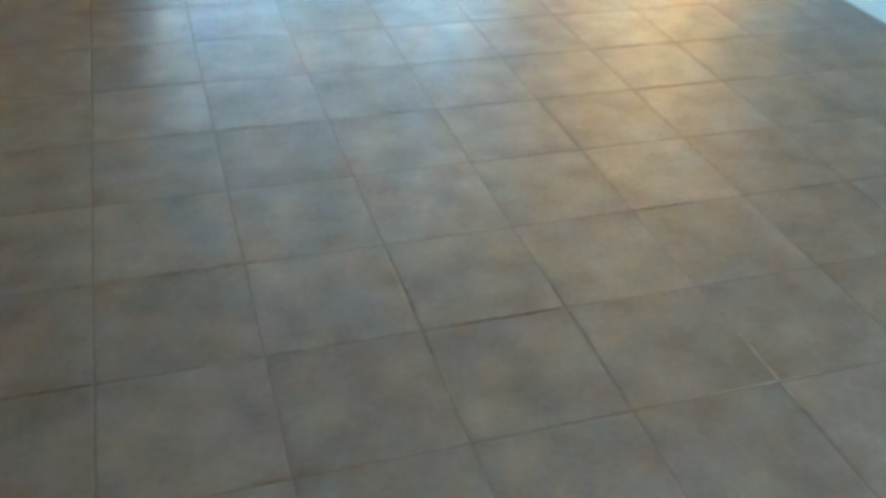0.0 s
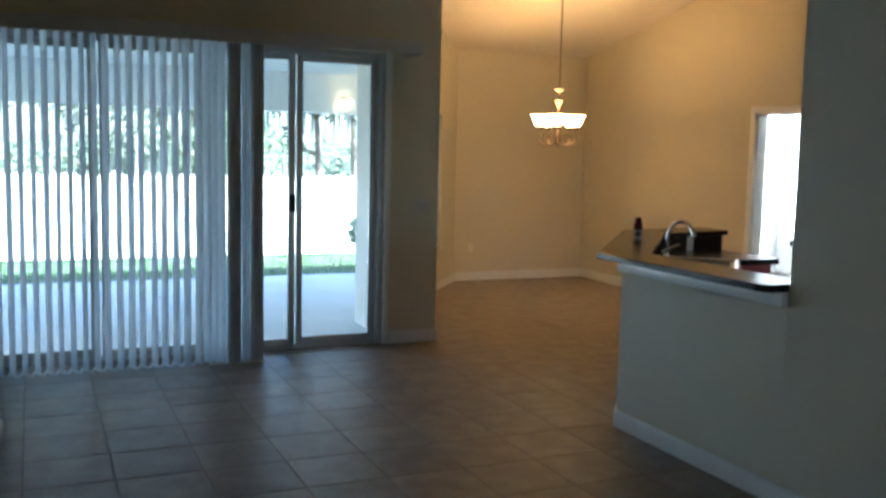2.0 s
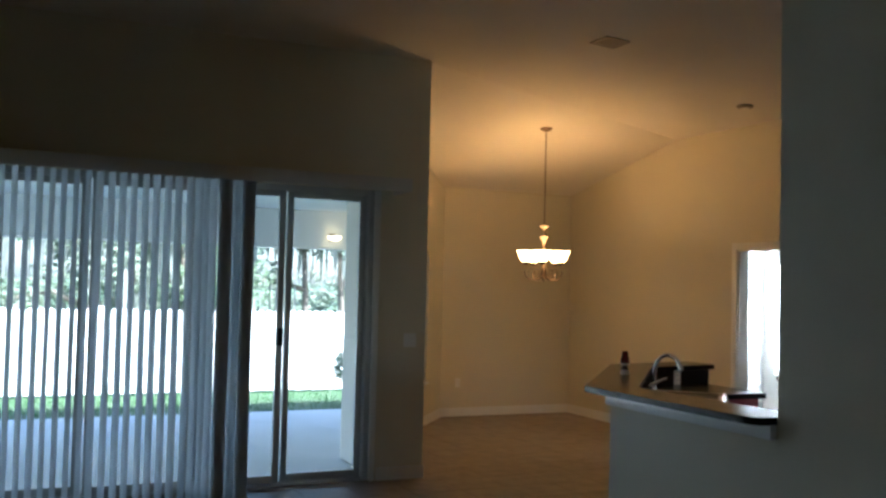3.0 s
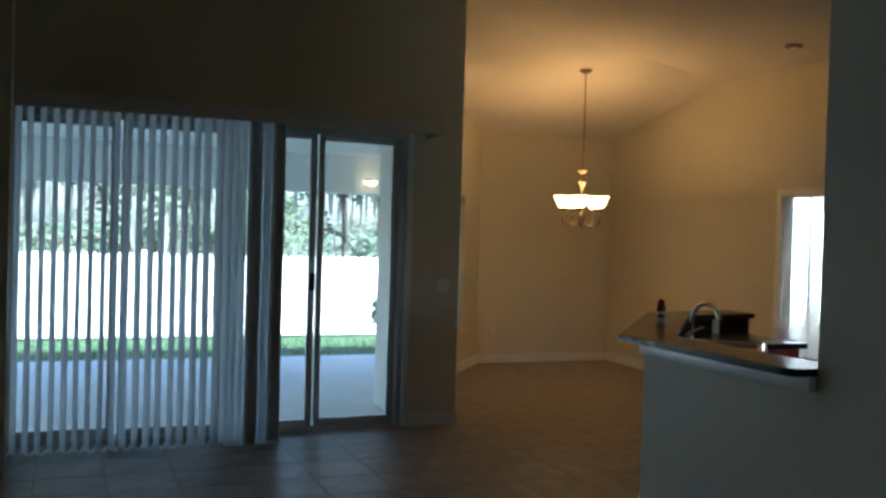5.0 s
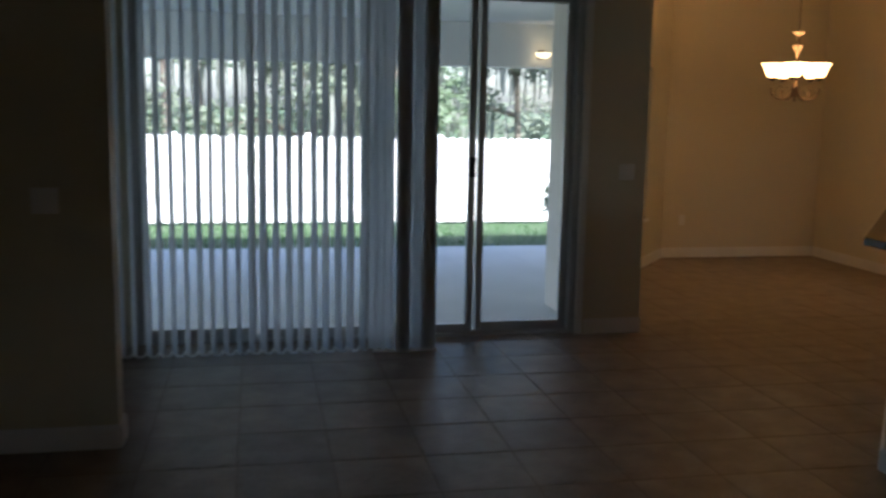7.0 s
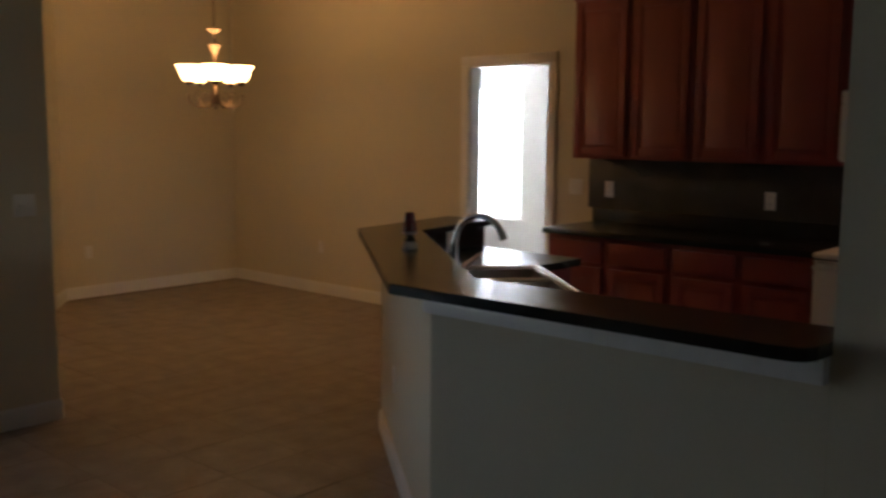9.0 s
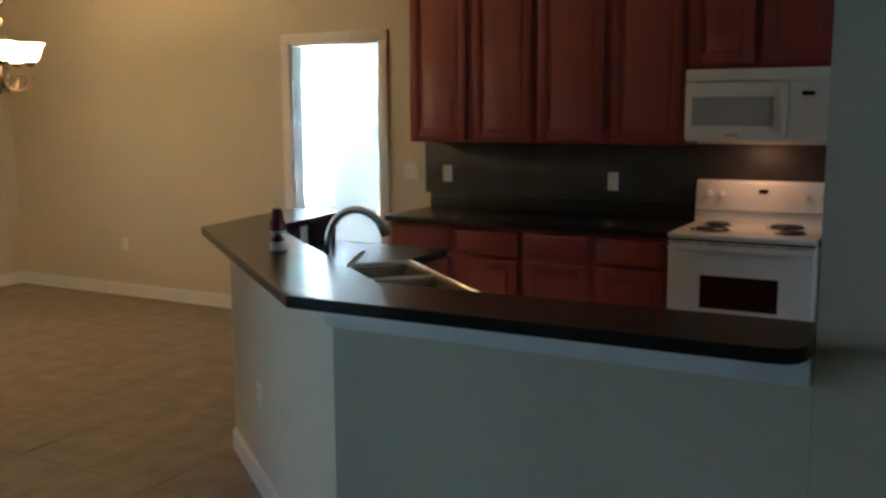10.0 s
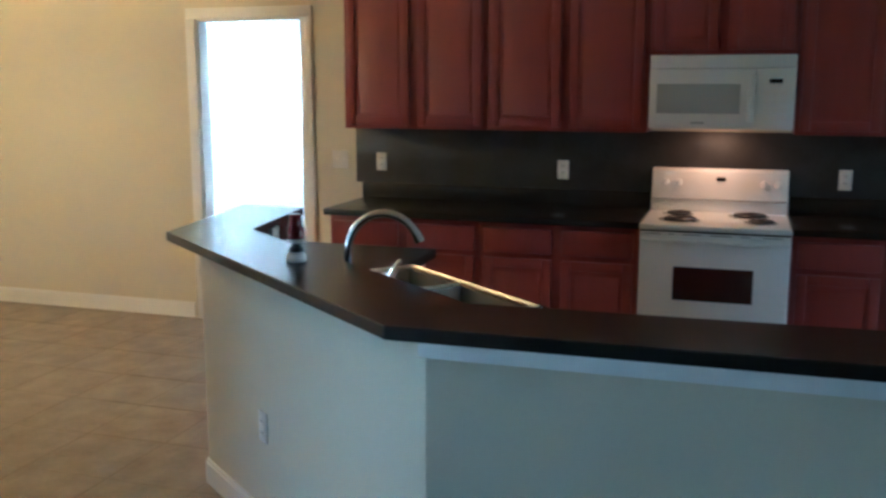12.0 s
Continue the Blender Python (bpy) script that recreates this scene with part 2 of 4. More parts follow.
bmesh.ops.translate(bm, verts=[v for v in up if isinstance(v, bmesh.types.BMVert)], vec=(0, 0, 0.12))
bmesh.ops.recalc_face_normals(bm, faces=bm.faces[:])
solid("ceiling", bm, M_CEIL, "matt off-white vaulted ceiling sloping down over the nook", "ceiling")

OPX0, OPX1, OPZ = -3.52, -0.48, 2.42   # sliding door's opening
bm = B()
prism(bm, [(OPX1, YS), (0, YS), (0, YS + 0.2), (OPX1, YS + 0.2)], 0, ceil_z)
prism(bm, [(-3.8, YS), (OPX1, YS), (OPX1, YS + 0.2), (-3.8, YS + 0.2)], OPZ, ceil_z)
prism(bm, [(-3.8, YS), (OPX0, YS), (OPX0, YS + 0.2), (-3.8, YS + 0.2)], 0, OPZ)
solid("wall_north", bm, M_WALL, "beige painted wall round the sliding door", "wall")
solid("wall_alcove", prism(B(), [(-3.8, 3.19), (-3.66, 3.19), (-3.66, YS), (-3.8, YS)], 0, ceil_z), M_WALL, "beige painted side wall beside the blinds", "wall")
solid("wall_pier", prism(B(), [(W0, 3.02), (-3.36, 3.02), (-3.36, 3.19), (W0, 3.19)], 0, ceil_z), M_WALL, "beige painted wall with a light switch", "wall")
solid("wall_west", prism(B(), [(W0 - 0.15, S0 - 0.15), (W0, S0 - 0.15), (W0, 3.19), (W0 - 0.15, 3.19)], 0, ceil_z), M_WALL, "plain beige painted wall", "wall")
VX0, VX1, VZ0, VZ1 = -1.5, -0.95, 1.0, 1.85    # unseen opening, added for daylight on the side where the walk begins
KX0, KX1, KZ0, KZ1 = 1.0, 2.85, 0.7, 2.1        # unseen kitchen window beyond the cooker, added to brighten the kitchen
bm = B()
for xa, xb, za, zb in ((W0, VX0, 0, ceil_z), (VX1, 0, 0, ceil_z), (0, KX0, 0, ceil_z), (KX1, XK + 0.15, 0, ceil_z), (KX0, KX1, 0, KZ0), (KX0, KX1, KZ1, ceil_z), (VX0, VX1, 0, VZ0), (VX0, VX1, VZ1, ceil_z)):
    prism(bm, [(xa, S0 - 0.15), (xb, S0 - 0.15), (xb, S0), (xa, S0)], za, zb)
solid("wall_south", bm, M_WALL, "plain beige painted wall with two added, unseen windows", "wall")
solid("wall_nook_west", prism(B(), [(-0.36, YS + 0.2), (0, YS + 0.2), (0, 6.15), (-0.36, 5.95)], 0, ceil_z), M_WALL, "painted return wall of the dining nook", "wall")

# slanting nook wall with a window
D0, DD = Vector((0.0, 6.15)), Vector((1.67, 2.10)).normalized()
DN = Vector((-DD.y, DD.x))
DL = Vector((1.67, 2.10)).length


def slant(s, o):
    p = D0 + DD * s + DN * o
    return (p.x, p.y)


WS0, WS1, WZ0, WZ1 = 0.72, 1.98, 0.50, 2.04
bm = B()
T = 0.15
prism(bm, [slant(-0.23, T), slant(0, 0), slant(WS0, 0), slant(WS0, T)], 0, ceil_z)
prism(bm, [slant(WS1, 0), slant(DL, 0), slant(DL + 0.1, T), slant(WS1, T)], 0, ceil_z)
prism(bm, [slant(WS0, 0), slant(WS1, 0), slant(WS1, T), slant(WS0, T)], 0, WZ0)
prism(bm, [slant(WS0, 0), slant(WS1, 0), slant(WS1, T), slant(WS0, T)], WZ1, ceil_z)
solid("wall_nook_slant", bm, M_WALL, "slanting beige nook wall with a window", "wall")
solid("wall_nook_end", prism(B(), [(1.67, YN), (XK, YN), (XK, YN + 0.15), (1.61, YN + 0.15)], 0, ceil_z), M_WALL, "beige end wall of the dining nook", "wall")

DY0, DY1, DZ = 4.255, 5.05, 2.075   # doorway in the kitchen wall
bm = B()
X2 = XK + 0.12
prism(bm, [(XK, DY1), (X2, DY1), (X2, crease(3.6)), (XK, crease(XK))], 0, ceil_z)
prism(bm, [(XK, crease(XK)), (X2, crease(3.6)), (X2, YN + 0.15), (XK, YN + 0.15)], 0, ceil_z)
prism(bm, [(XK, S0), (X2, S0), (X2, DY0), (XK, DY0)], 0, ceil_z)
prism(bm, [(XK, DY0), (X2, DY0), (X2, DY1), (XK, DY1)], DZ, ceil_z)
solid("wall_east", bm, M_WALL, "beige kitchen wall with a cased doorway", "wall")

# the wall that ends at the bar, and the half wall of the bar
solid("wall_divider", prism(B(), [(0.045, S0), (0.20, S0), (0.20, 0.88), (0.045, 0.88)], 0, ceil_z), M_WALL, "painted full-height wall end beside the bar", "wall")
BO = [(0.045, 0.881), (0.05, 2.235), (1.075, 3.535), (1.85, 3.66)]
BI = [(0.16, 0.881), (0.13, 2.165), (1.075, 3.365), (1.85, 3.488)]
solid("wall_bar", prism(B(), BO + BI[::-1], 0, 1.018), M_WALL, "beige painted half wall under the bar top", "wall")

# room beyond the doorway
bm = B()
RX, RY0, RY1 = 6.6, 3.6, 7.93
prism(bm, [(X2, RY0 - 0.12), (RX + 0.12, RY0 - 0.12), (RX + 0.12, RY0), (X2, RY0)], 0, 2.7)
prism(bm, [(X2, RY1), (RX + 0.12, RY1), (RX + 0.12, RY1 + 0.12), (X2, RY1 + 0.12)], 0, 2.7)
QY0, QY1, QZ0, QZ1 = 6.86, 7.72, 0.50, 2.05
prism(bm, [(RX, RY0), (RX + 0.12, RY0), (RX + 0.12, QY0), (RX, QY0)], 0, 2.7)
prism(bm, [(RX, QY1), (RX + 0.12, QY1), (RX + 0.12, RY1), (RX, RY1)], 0, 2.7)
prism(bm, [(RX, QY0), (RX + 0.12, QY0), (RX + 0.12, QY1), (RX, QY1)], 0, QZ0)
prism(bm, [(RX, QY0), (RX + 0.12, QY0), (RX + 0.12, QY1), (RX, QY1)], QZ1, 2.7)
solid("wall_side_room", bm, mat("pale_room_paint", (0.83, 0.82, 0.80), 0.7, var=0.03, scale=2), "pale painted walls of the bright side room", "wall")
solid("ceiling_side_room", box(B(), X2, RX + 0.12, RY0 - 0.12, RY1 + 0.12, 2.7, 2.8), M_CEIL, "plain off-white ceiling of the side room", "ceiling")


def run_trim(name, pts, z0, z1, thick, label, flip=1):
    """A board along a line on the plan, on the side to its right."""
    bm = B()
    for (ax, ay), (bx, by) in zip(pts, pts[1:]):
        d = Vector((bx - ax, by - ay)).normalized()
        n = Vector((d.y, -d.x)) * thick * flip
        e = d * thick * 0.98
        prism(bm, [(ax, ay), (bx, by), (bx + n.x, by + n.y), (ax + n.x, ay + n.y)], z0, z1 - 0.012)
        n2 = n * 0.6
        prism(bm, [(ax, ay), (bx, by), (bx + n2.x, by + n2.y), (ax + n2.x, ay + n2.y)], z1 - 0.012, z1)
    return solid(name, bm, M_WHITE, label, "baseboard")


BBL = "white painted wooden baseboard"
run_trim("baseboard", [(OPX1 + 0.06, YS), (0, YS), (0, 6.15), slant(DL, 0), (XK, YN), (XK, DY1 + 0.09)], 0, 0.11, 0.016, BBL)
run_trim("baseboard", [(W0, 3.02), (-3.36, 3.02), (-3.36, 3.19), (-3.66, 3.19), (-3.66, YS)], 0, 0.11, 0.016, BBL)
run_trim("baseboard", [(XK, DY0 - 0.09), (XK, 3.82)], 0, 0.11, 0.016, BBL)
run_trim("baseboard", [(0.045, S0), (0.045, 0.88), (0.05, 2.235), (1.075, 3.535), (1.85, 3.66)], 0, 0.10, 0.016, BBL, -1)
run_trim("baseboard", [(W0, S0), (W0, 3.02)], 0, 0.11, 0.016, BBL)
run_trim("baseboard", [(0.045, S0), (W0, S0)], 0, 0.11, 0.016, BBL)

# ---- sliding door and blinds ----
def sliding_door():
    d = thing("door_1", (-1.97, YS + 0.1, 0), "four-panel aluminium sliding glass door to the patio", "sliding door", kind="structure")
    ya, yb = YS + 0.03, YS + 0.15
    bm = B()
    box(bm, OPX0, OPX0 + 0.05, ya, yb, 0, OPZ, 0.004)
    box(bm, OPX1 - 0.05, OPX1, ya, yb, 0, OPZ, 0.004)
    box(bm, OPX0 + 0.05, OPX1 - 0.05, ya, yb, OPZ - 0.05, OPZ, 0.004)
    part("door_frame", bm, M_ALU, d)
    bm = B()
    box(bm, OPX0 + 0.05, OPX1 - 0.05, ya, yb, 0.0, 0.018)
    for yy in (ya + 0.03, ya + 0.075):
        box(bm, OPX0 + 0.05, OPX1 - 0.05, yy, yy + 0.008, 0.018, 0.03)
    part("door_track", bm, M_ALU, d)
    edges = [OPX0 + 0.05, -2.72, -1.955, -1.225, OPX1 - 0.05]
    for i in range(4):
        x0, x1 = edges[i] + (0.015 if i in (1, 3) else 0), edges[i + 1] - (0.006 if i in (0, 2) else 0)
        y = ya + (0.062 if i in (0, 3) else 0.014)
        bm = B()
        box(bm, x0, x0 + 0.055, y, y + 0.034, 0.03, OPZ - 0.05, 0.004)
        box(bm, x1 - 0.055, x1, y, y + 0.034, 0.03, OPZ - 0.05, 0.004)
        box(bm, x0 + 0.055, x1 - 0.055, y, y + 0.034, 0.03, 0.085, 0.004)
        box(bm, x0 + 0.055, x1 - 0.055, y, y + 0.034, OPZ - 0.10, OPZ - 0.05, 0.004)
        p = part("door_panel", bm, M_ALU, d)
        g = part("pane", box(B(), x0 + 0.05, x1 - 0.05, y + 0.014, y + 0.020, 0.08, OPZ - 0.095), M_GLASS, p)
        g.visible_shadow = False
        if i == 2:
            bm = B()
            box(bm, x1 - 0.05, x1 - 0.005, y - 0.03, y, 1.12, 1.26, 0.006)
            part("latch", bm, M_DARK, p, "black plastic latch")
            bm = B()
            tube(bm, [(x0 + 0.03, y, 1.0), (x0 + 0.03, y - 0.045, 1.03), (x0 + 0.03, y - 0.045, 1.25), (x0 + 0.03, y, 1.28)], 0.009)
            part("pull_handle", bm, M_ALUW, p, "white pull handle")
    bm = B()
    box(bm, OPX1 - 0.005, OPX1 + 0.045, YS - 0.012, YS + 0.02, 0, OPZ, 0.003)
    part("door_casing", bm, M_WHITE, d, "white painted door casing")
    return d


sliding_door()


YB = YS - 0.31        # the plane in which the blind hangs


def vertical_blind():
    b = thing("vertical_blind", (-2.4, YS - 0.08, 2.4), "grey-white vinyl vertical blind, drawn half open over the sliding door", "blind")
    bm = B()
    box(bm, -3.655, -0.31, YB - 0.075, YB - 0.055, 2.385, 2.49, 0.004)
    box(bm, -0.33, -0.31, YB - 0.055, YS, 2.385, 2.49, 0.003)
    box(bm, -3.655, -0.33, YB - 0.055, YS, 2.47, 2.49, 0.002)
    part("valance", bm, M_SLATV, b, "pale grey valance board")
    part("head_rail", box(B(), -3.64, -0.36, YB - 0.018, YB + 0.018, 2.40, 2.435, 0.003), M_ALUW, b)
    me_by = {}

    def slat(x, ang, wob=0.0, dy=0.0):
        key = round(wob, 3)
        if key not in me_by:
            bm = B()
            cols = 6
            w = 0.089
            rows = [0.012, 0.8, 1.6, 2.39]
            grid = []
            for z in rows:
                grid.append([bm.verts.new((w * (k / cols - 0.5), 0.009 * (1 - (2 * k / cols - 1) ** 2) + wob * math.sin(z * 2.1), z)) for k in range(cols + 1)])
            for r0, r1 in zip(grid, grid[1:]):
                for k in range(cols):
                    bm.faces.new((r0[k], r0[k + 1], r1[k + 1], r1[k]))
            ex = bmesh.ops.extrude_face_region(bm, geom=bm.faces[:])["geom"]
            bmesh.ops.translate(bm, verts=[v for v in ex if isinstance(v, bmesh.types.BMVert)], vec=(0, 0.0012, 0))
            bmesh.ops.recalc_face_normals(bm, faces=bm.faces[:])
            me = bpy.data.meshes.new("slat")
            bm.to_mesh(me)
            bm.free()
            smooth_mesh(me, 60)
            me.materials.append(M_SLAT)
            me_by[key] = me
        ob = new("slat", me_by[key])
        ob.parent = b
        ob.matrix_basis = Matrix.Translation(-ORIGIN[b]) @ pose(x, YB + dy, 0, 0, 0, ang)
        return ob

    rnd = random.Random(5)
    xs = [-3.632 + 0.0789 * k for k in range(21)]
    for x in xs:
        slat(x + rnd.uniform(-0.004, 0.004), -64 + rnd.uniform(-4, 4), rnd.choice((0.0, 0.004, -0.004)))
    # the drawn-back stack: a few loose slats, then two packs with a gap that lets light through
    for x, ang in ((-1.985, -56), (-1.930, -62), (-1.880, -60)):
        slat(x, ang + rnd.uniform(-4, 4), 0.004)
    for k in range(11):
        slat(-1.792 + 0.003 * (k % 3), -3 + rnd.uniform(-2, 2), 0.0, 0.007 * (k - 5))
    for x, ang in ((-1.722, -68), (-1.692, -72)):
        slat(x, ang, 0.0)
    for k in range(11):
        slat(-1.620 + 0.003 * (k % 3), -3 + rnd.uniform(-2, 2), 0.0, 0.007 * (k - 5))
    # bead chain looped from slat foot to slat foot, and hanging together under the stack
    bm = B()
    c, d = 0.044 * math.cos(radians(64)), 0.044 * math.sin(radians(64))
    for x0, x1 in zip(xs, xs[1:]):
        tube(bm, [(x0 - c, YB + d, 0.022), (x0 + c, YB - d, 0.018), (x0 + 0.6 * (x1 - x0), YB - 0.3 * d, 0.012), (x1 - c, YB + d, 0.024)], 0.008, 5)
    tube(bm, [(-1.985, YB - 0.05, 0.014), (-1.77, YB - 0.056, 0.012), (-1.565, YB - 0.05, 0.015)], 0.009, 6)
    part("bottom_chain", bm, M_BEAD, b, "white bead chain")


M_BEAD = thin_mat("white_bead_plastic", (0.93, 0.93, 0.91), 0.75, 0.3)
M_SLATV = mat("valance_vinyl", (0.60, 0.60, 0.58), 0.5, var=0.05)
vertical_blind()


# ---- plates ----
def plate(kind, at, normal, n_gang=1, horizontal=False):
    """A wall plate; normal is 'x-', 'y-' or a plan angle in degrees of the way it faces."""
    label = {"switch": "white light switch plate on the wall", "outlet": "white electrical outlet plate on the wall"}[kind]
    p = thing("light_switch" if kind == "switch" else "wall_outlet", (0, 0, 0), label, "switch" if kind == "switch" else "outlet")
    w, h = 0.07 + 0.046 * (n_gang - 1), 0.115
    part("cover_plate", box(B(), -w / 2, w / 2, -0.006, 0, -h / 2, h / 2, 0.003), M_PLATE, p)
    for g in range(n_gang):
        cx = (g - (n_gang - 1) / 2) * 0.046
        if kind == "switch":
            bm = B()
            box(bm, cx - 0.006, cx + 0.006, -0.018, -0.006, -0.002, 0.014, 0.002)
            part("toggle", bm, M_PLATE, p)
        else:
            for dz in (-0.021, 0.021):
                s = part("socket", box(B(), cx - 0.016, cx + 0.016, -0.009, -0.006, dz - 0.015, dz + 0.015, 0.002), M_PLATE, p)
                bm = B()
                for dx in (-0.006, 0.006):
                    box(bm, cx + dx - 0.0012, cx + dx + 0.0012, -0.0095, -0.0088, dz - 0.003, dz + 0.007)
                part("slot", bm, M_DARK, s)
    p.matrix_basis = pose(*at, 0, 0, normal)
    return p


plate("switch", (-0.142, YS, 1.165), 0, 2)
plate("switch", (-3.64, 3.02, 1.15), 0, 2)
plate("outlet", (1.90, YN, 0.42), 0)
plate("outlet", (XK, 6.88, 0.45), -90)
plate("switch", (XK, 4.002, 1.155), -90, 2)


# ---- doorway casing ----
def doorway():
    d = thing("door_2", (XK, (DY0 + DY1) / 2, 0), "white cased doorway into a bright side room", "doorway", kind="structure")
    for nm, xa, xb in (("casing_front", XK - 0.02, XK), ("casing_back", X2, X2 + 0.02)):
        bm = B()
        box(bm, xa, xb, DY0 - 0.07, DY0 + 0.006, 0, DZ, 0.004)
        box(bm, xa, xb, DY1 - 0.006, DY1 + 0.07, 0, DZ, 0.004)
        box(bm, xa, xb, DY0 - 0.07, DY1 + 0.07, DZ, DZ + 0.07, 0.004)
        part(nm, bm, M_WHITE, d)
    bm = B()
    box(bm, XK + 0.002, X2 - 0.002, DY0, DY0 + 0.018, 0, DZ - 0.018)
    box(bm, XK + 0.002, X2 - 0.002, DY1 - 0.018, DY1, 0, DZ - 0.018)
    box(bm, XK + 0.002, X2 - 0.002, DY0, DY1, DZ - 0.018, DZ)
    part("jamb", bm, M_WHITE, d)


doorway()


def sash_window(name, put, w, z0, z1, label, blinds=0, closed=False):
    """A single-hung window in local x (along the wall) and y (outward), laid out by put(s, o)."""
    c = put(w / 2, 0.08)
    win = thing(name, (*c, z0), label, "window", kind="structure")

    def q(bm, s0, s1, o0, o1, za, zb):
        prism(bm, [put(s0, o0), put(s1, o0), put(s1, o1), put(s0, o1)], za, zb)

    bm = B()
    q(bm, 0, 0.045, 0.06, 0.12, z0, z1)
    q(bm, w - 0.045, w, 0.06, 0.12, z0, z1)
    q(bm, 0.045, w - 0.045, 0.06, 0.12, z0, z0 + 0.045)
    q(bm, 0.045, w - 0.045, 0.06, 0.12, z1 - 0.045, z1)
    zm = (z0 + z1) / 2
    q(bm, 0.045, w - 0.045, 0.07, 0.115, zm - 0.02, zm + 0.02)
    part("window_frame", bm, M_WHITE, win)
    for za, zb in ((z0 + 0.045, zm - 0.02), (zm + 0.02, z1 - 0.045)):
        bm = B()
        q(bm, 0.045, w - 0.045, 0.09, 0.096, za, zb)
        g = part("pane", bm, M_GLASS, win)
        g.visible_shadow = False
    bm = B()
    q(bm, -0.03, w + 0.03, -0.03, 0.06, z0 - 0.022, z0)
    part("window_sill", bm, M_WHITE, win)
    if blinds:
        n = int((z1 - z0 - 0.05) / blinds)
        for i in range(n):
            z = z0 + 0.02 + blinds * i
            bm = B()
            vs = [bm.verts.new((*put(s, o), z + dz)) for s, o, dz in (((0.01, 0.012, 0.010), (w - 0.01, 0.012, 0.010), (w - 0.01, 0.052, -0.010), (0.01, 0.052, -0.010)) if not closed else ((0.01, 0.026, 0.022), (w - 0.01, 0.026, 0.022), (w - 0.01, 0.038, -0.021), (0.01, 0.038, -0.021)))]
            bm.faces.new(vs)
            r = bmesh.ops.extrude_face_region(bm, geom=bm.faces[:])["geom"]
            bmesh.ops.translate(bm, verts=[v for v in r if isinstance(v, bmesh.types.BMVert)], vec=(0, 0, 0.0015))
            bmesh.ops.recalc_face_normals(bm, faces=bm.faces[:])
            part("blind_slat", bm, M_BLIND, win, smooth=False)
    return win


sash_window("window_1", lambda s, o: slant(WS0 + s, o), WS1 - WS0, WZ0, WZ1, "white window with nearly closed white horizontal blinds in the nook", 0.05, True)
# added, never in view: brings daylight in behind the walk's start
sash_window("added_window_3", lambda s, o: (VX0 + s, S0 - o), VX1 - VX0, VZ0, VZ1, "unseen white window added for daylight in the living room")
# also out of view, added to light the cabinets and cooker
sash_window("added_window_4", lambda s, o: (KX0 + s, S0 - o), KX1 - KX0, KZ0, KZ1, "unseen white window added for daylight in the kitchen")
sash_window("window_2", lambda s, o: (RX + o, QY1 - s), QY1 - QY0, QZ0, QZ1, "bright white window with closed blinds in the side room", 0.04, True)


# ---- bar ----
def bar_top():
    t = thing("bar_counter", (0.2, 2.2, 1.02), "black laminate bar top with small bevels", "counter")
    out = [(0.03, 0.885), (-0.028, 0.889), (-0.058, 0.902), (-0.076, 0.925), (-0.085, 0.965), (-0.097, 2.292), (1.03, 3.66), (1.89, 3.80), (1.89, 3.475), (1.20, 3.365), (0.20, 2.165), (0.24, 0.885)]
    part("slab", prism(B(), out, 1.0201, 1.057, 0.004), M_BLACKTOP, t, smooth=False)
    bm = B()
    prism(bm, [(0.005, 0.885), (0.005, 2.213), (0.020, 2.246), (0.0485, 2.2375), (0.0435, 0.885)], 0.952, 1.0195, 0.003)
    part("apron_board", bm, M_WHITE, t, "white painted apron board")
    return t


bar_top()
SINKD, SINKN = Vector((0.654, 0.756)), Vector((0.756, -0.654))


def dn(d, n):
    p = SINKD * d + SINKN * n
    return (p.x, p.y)


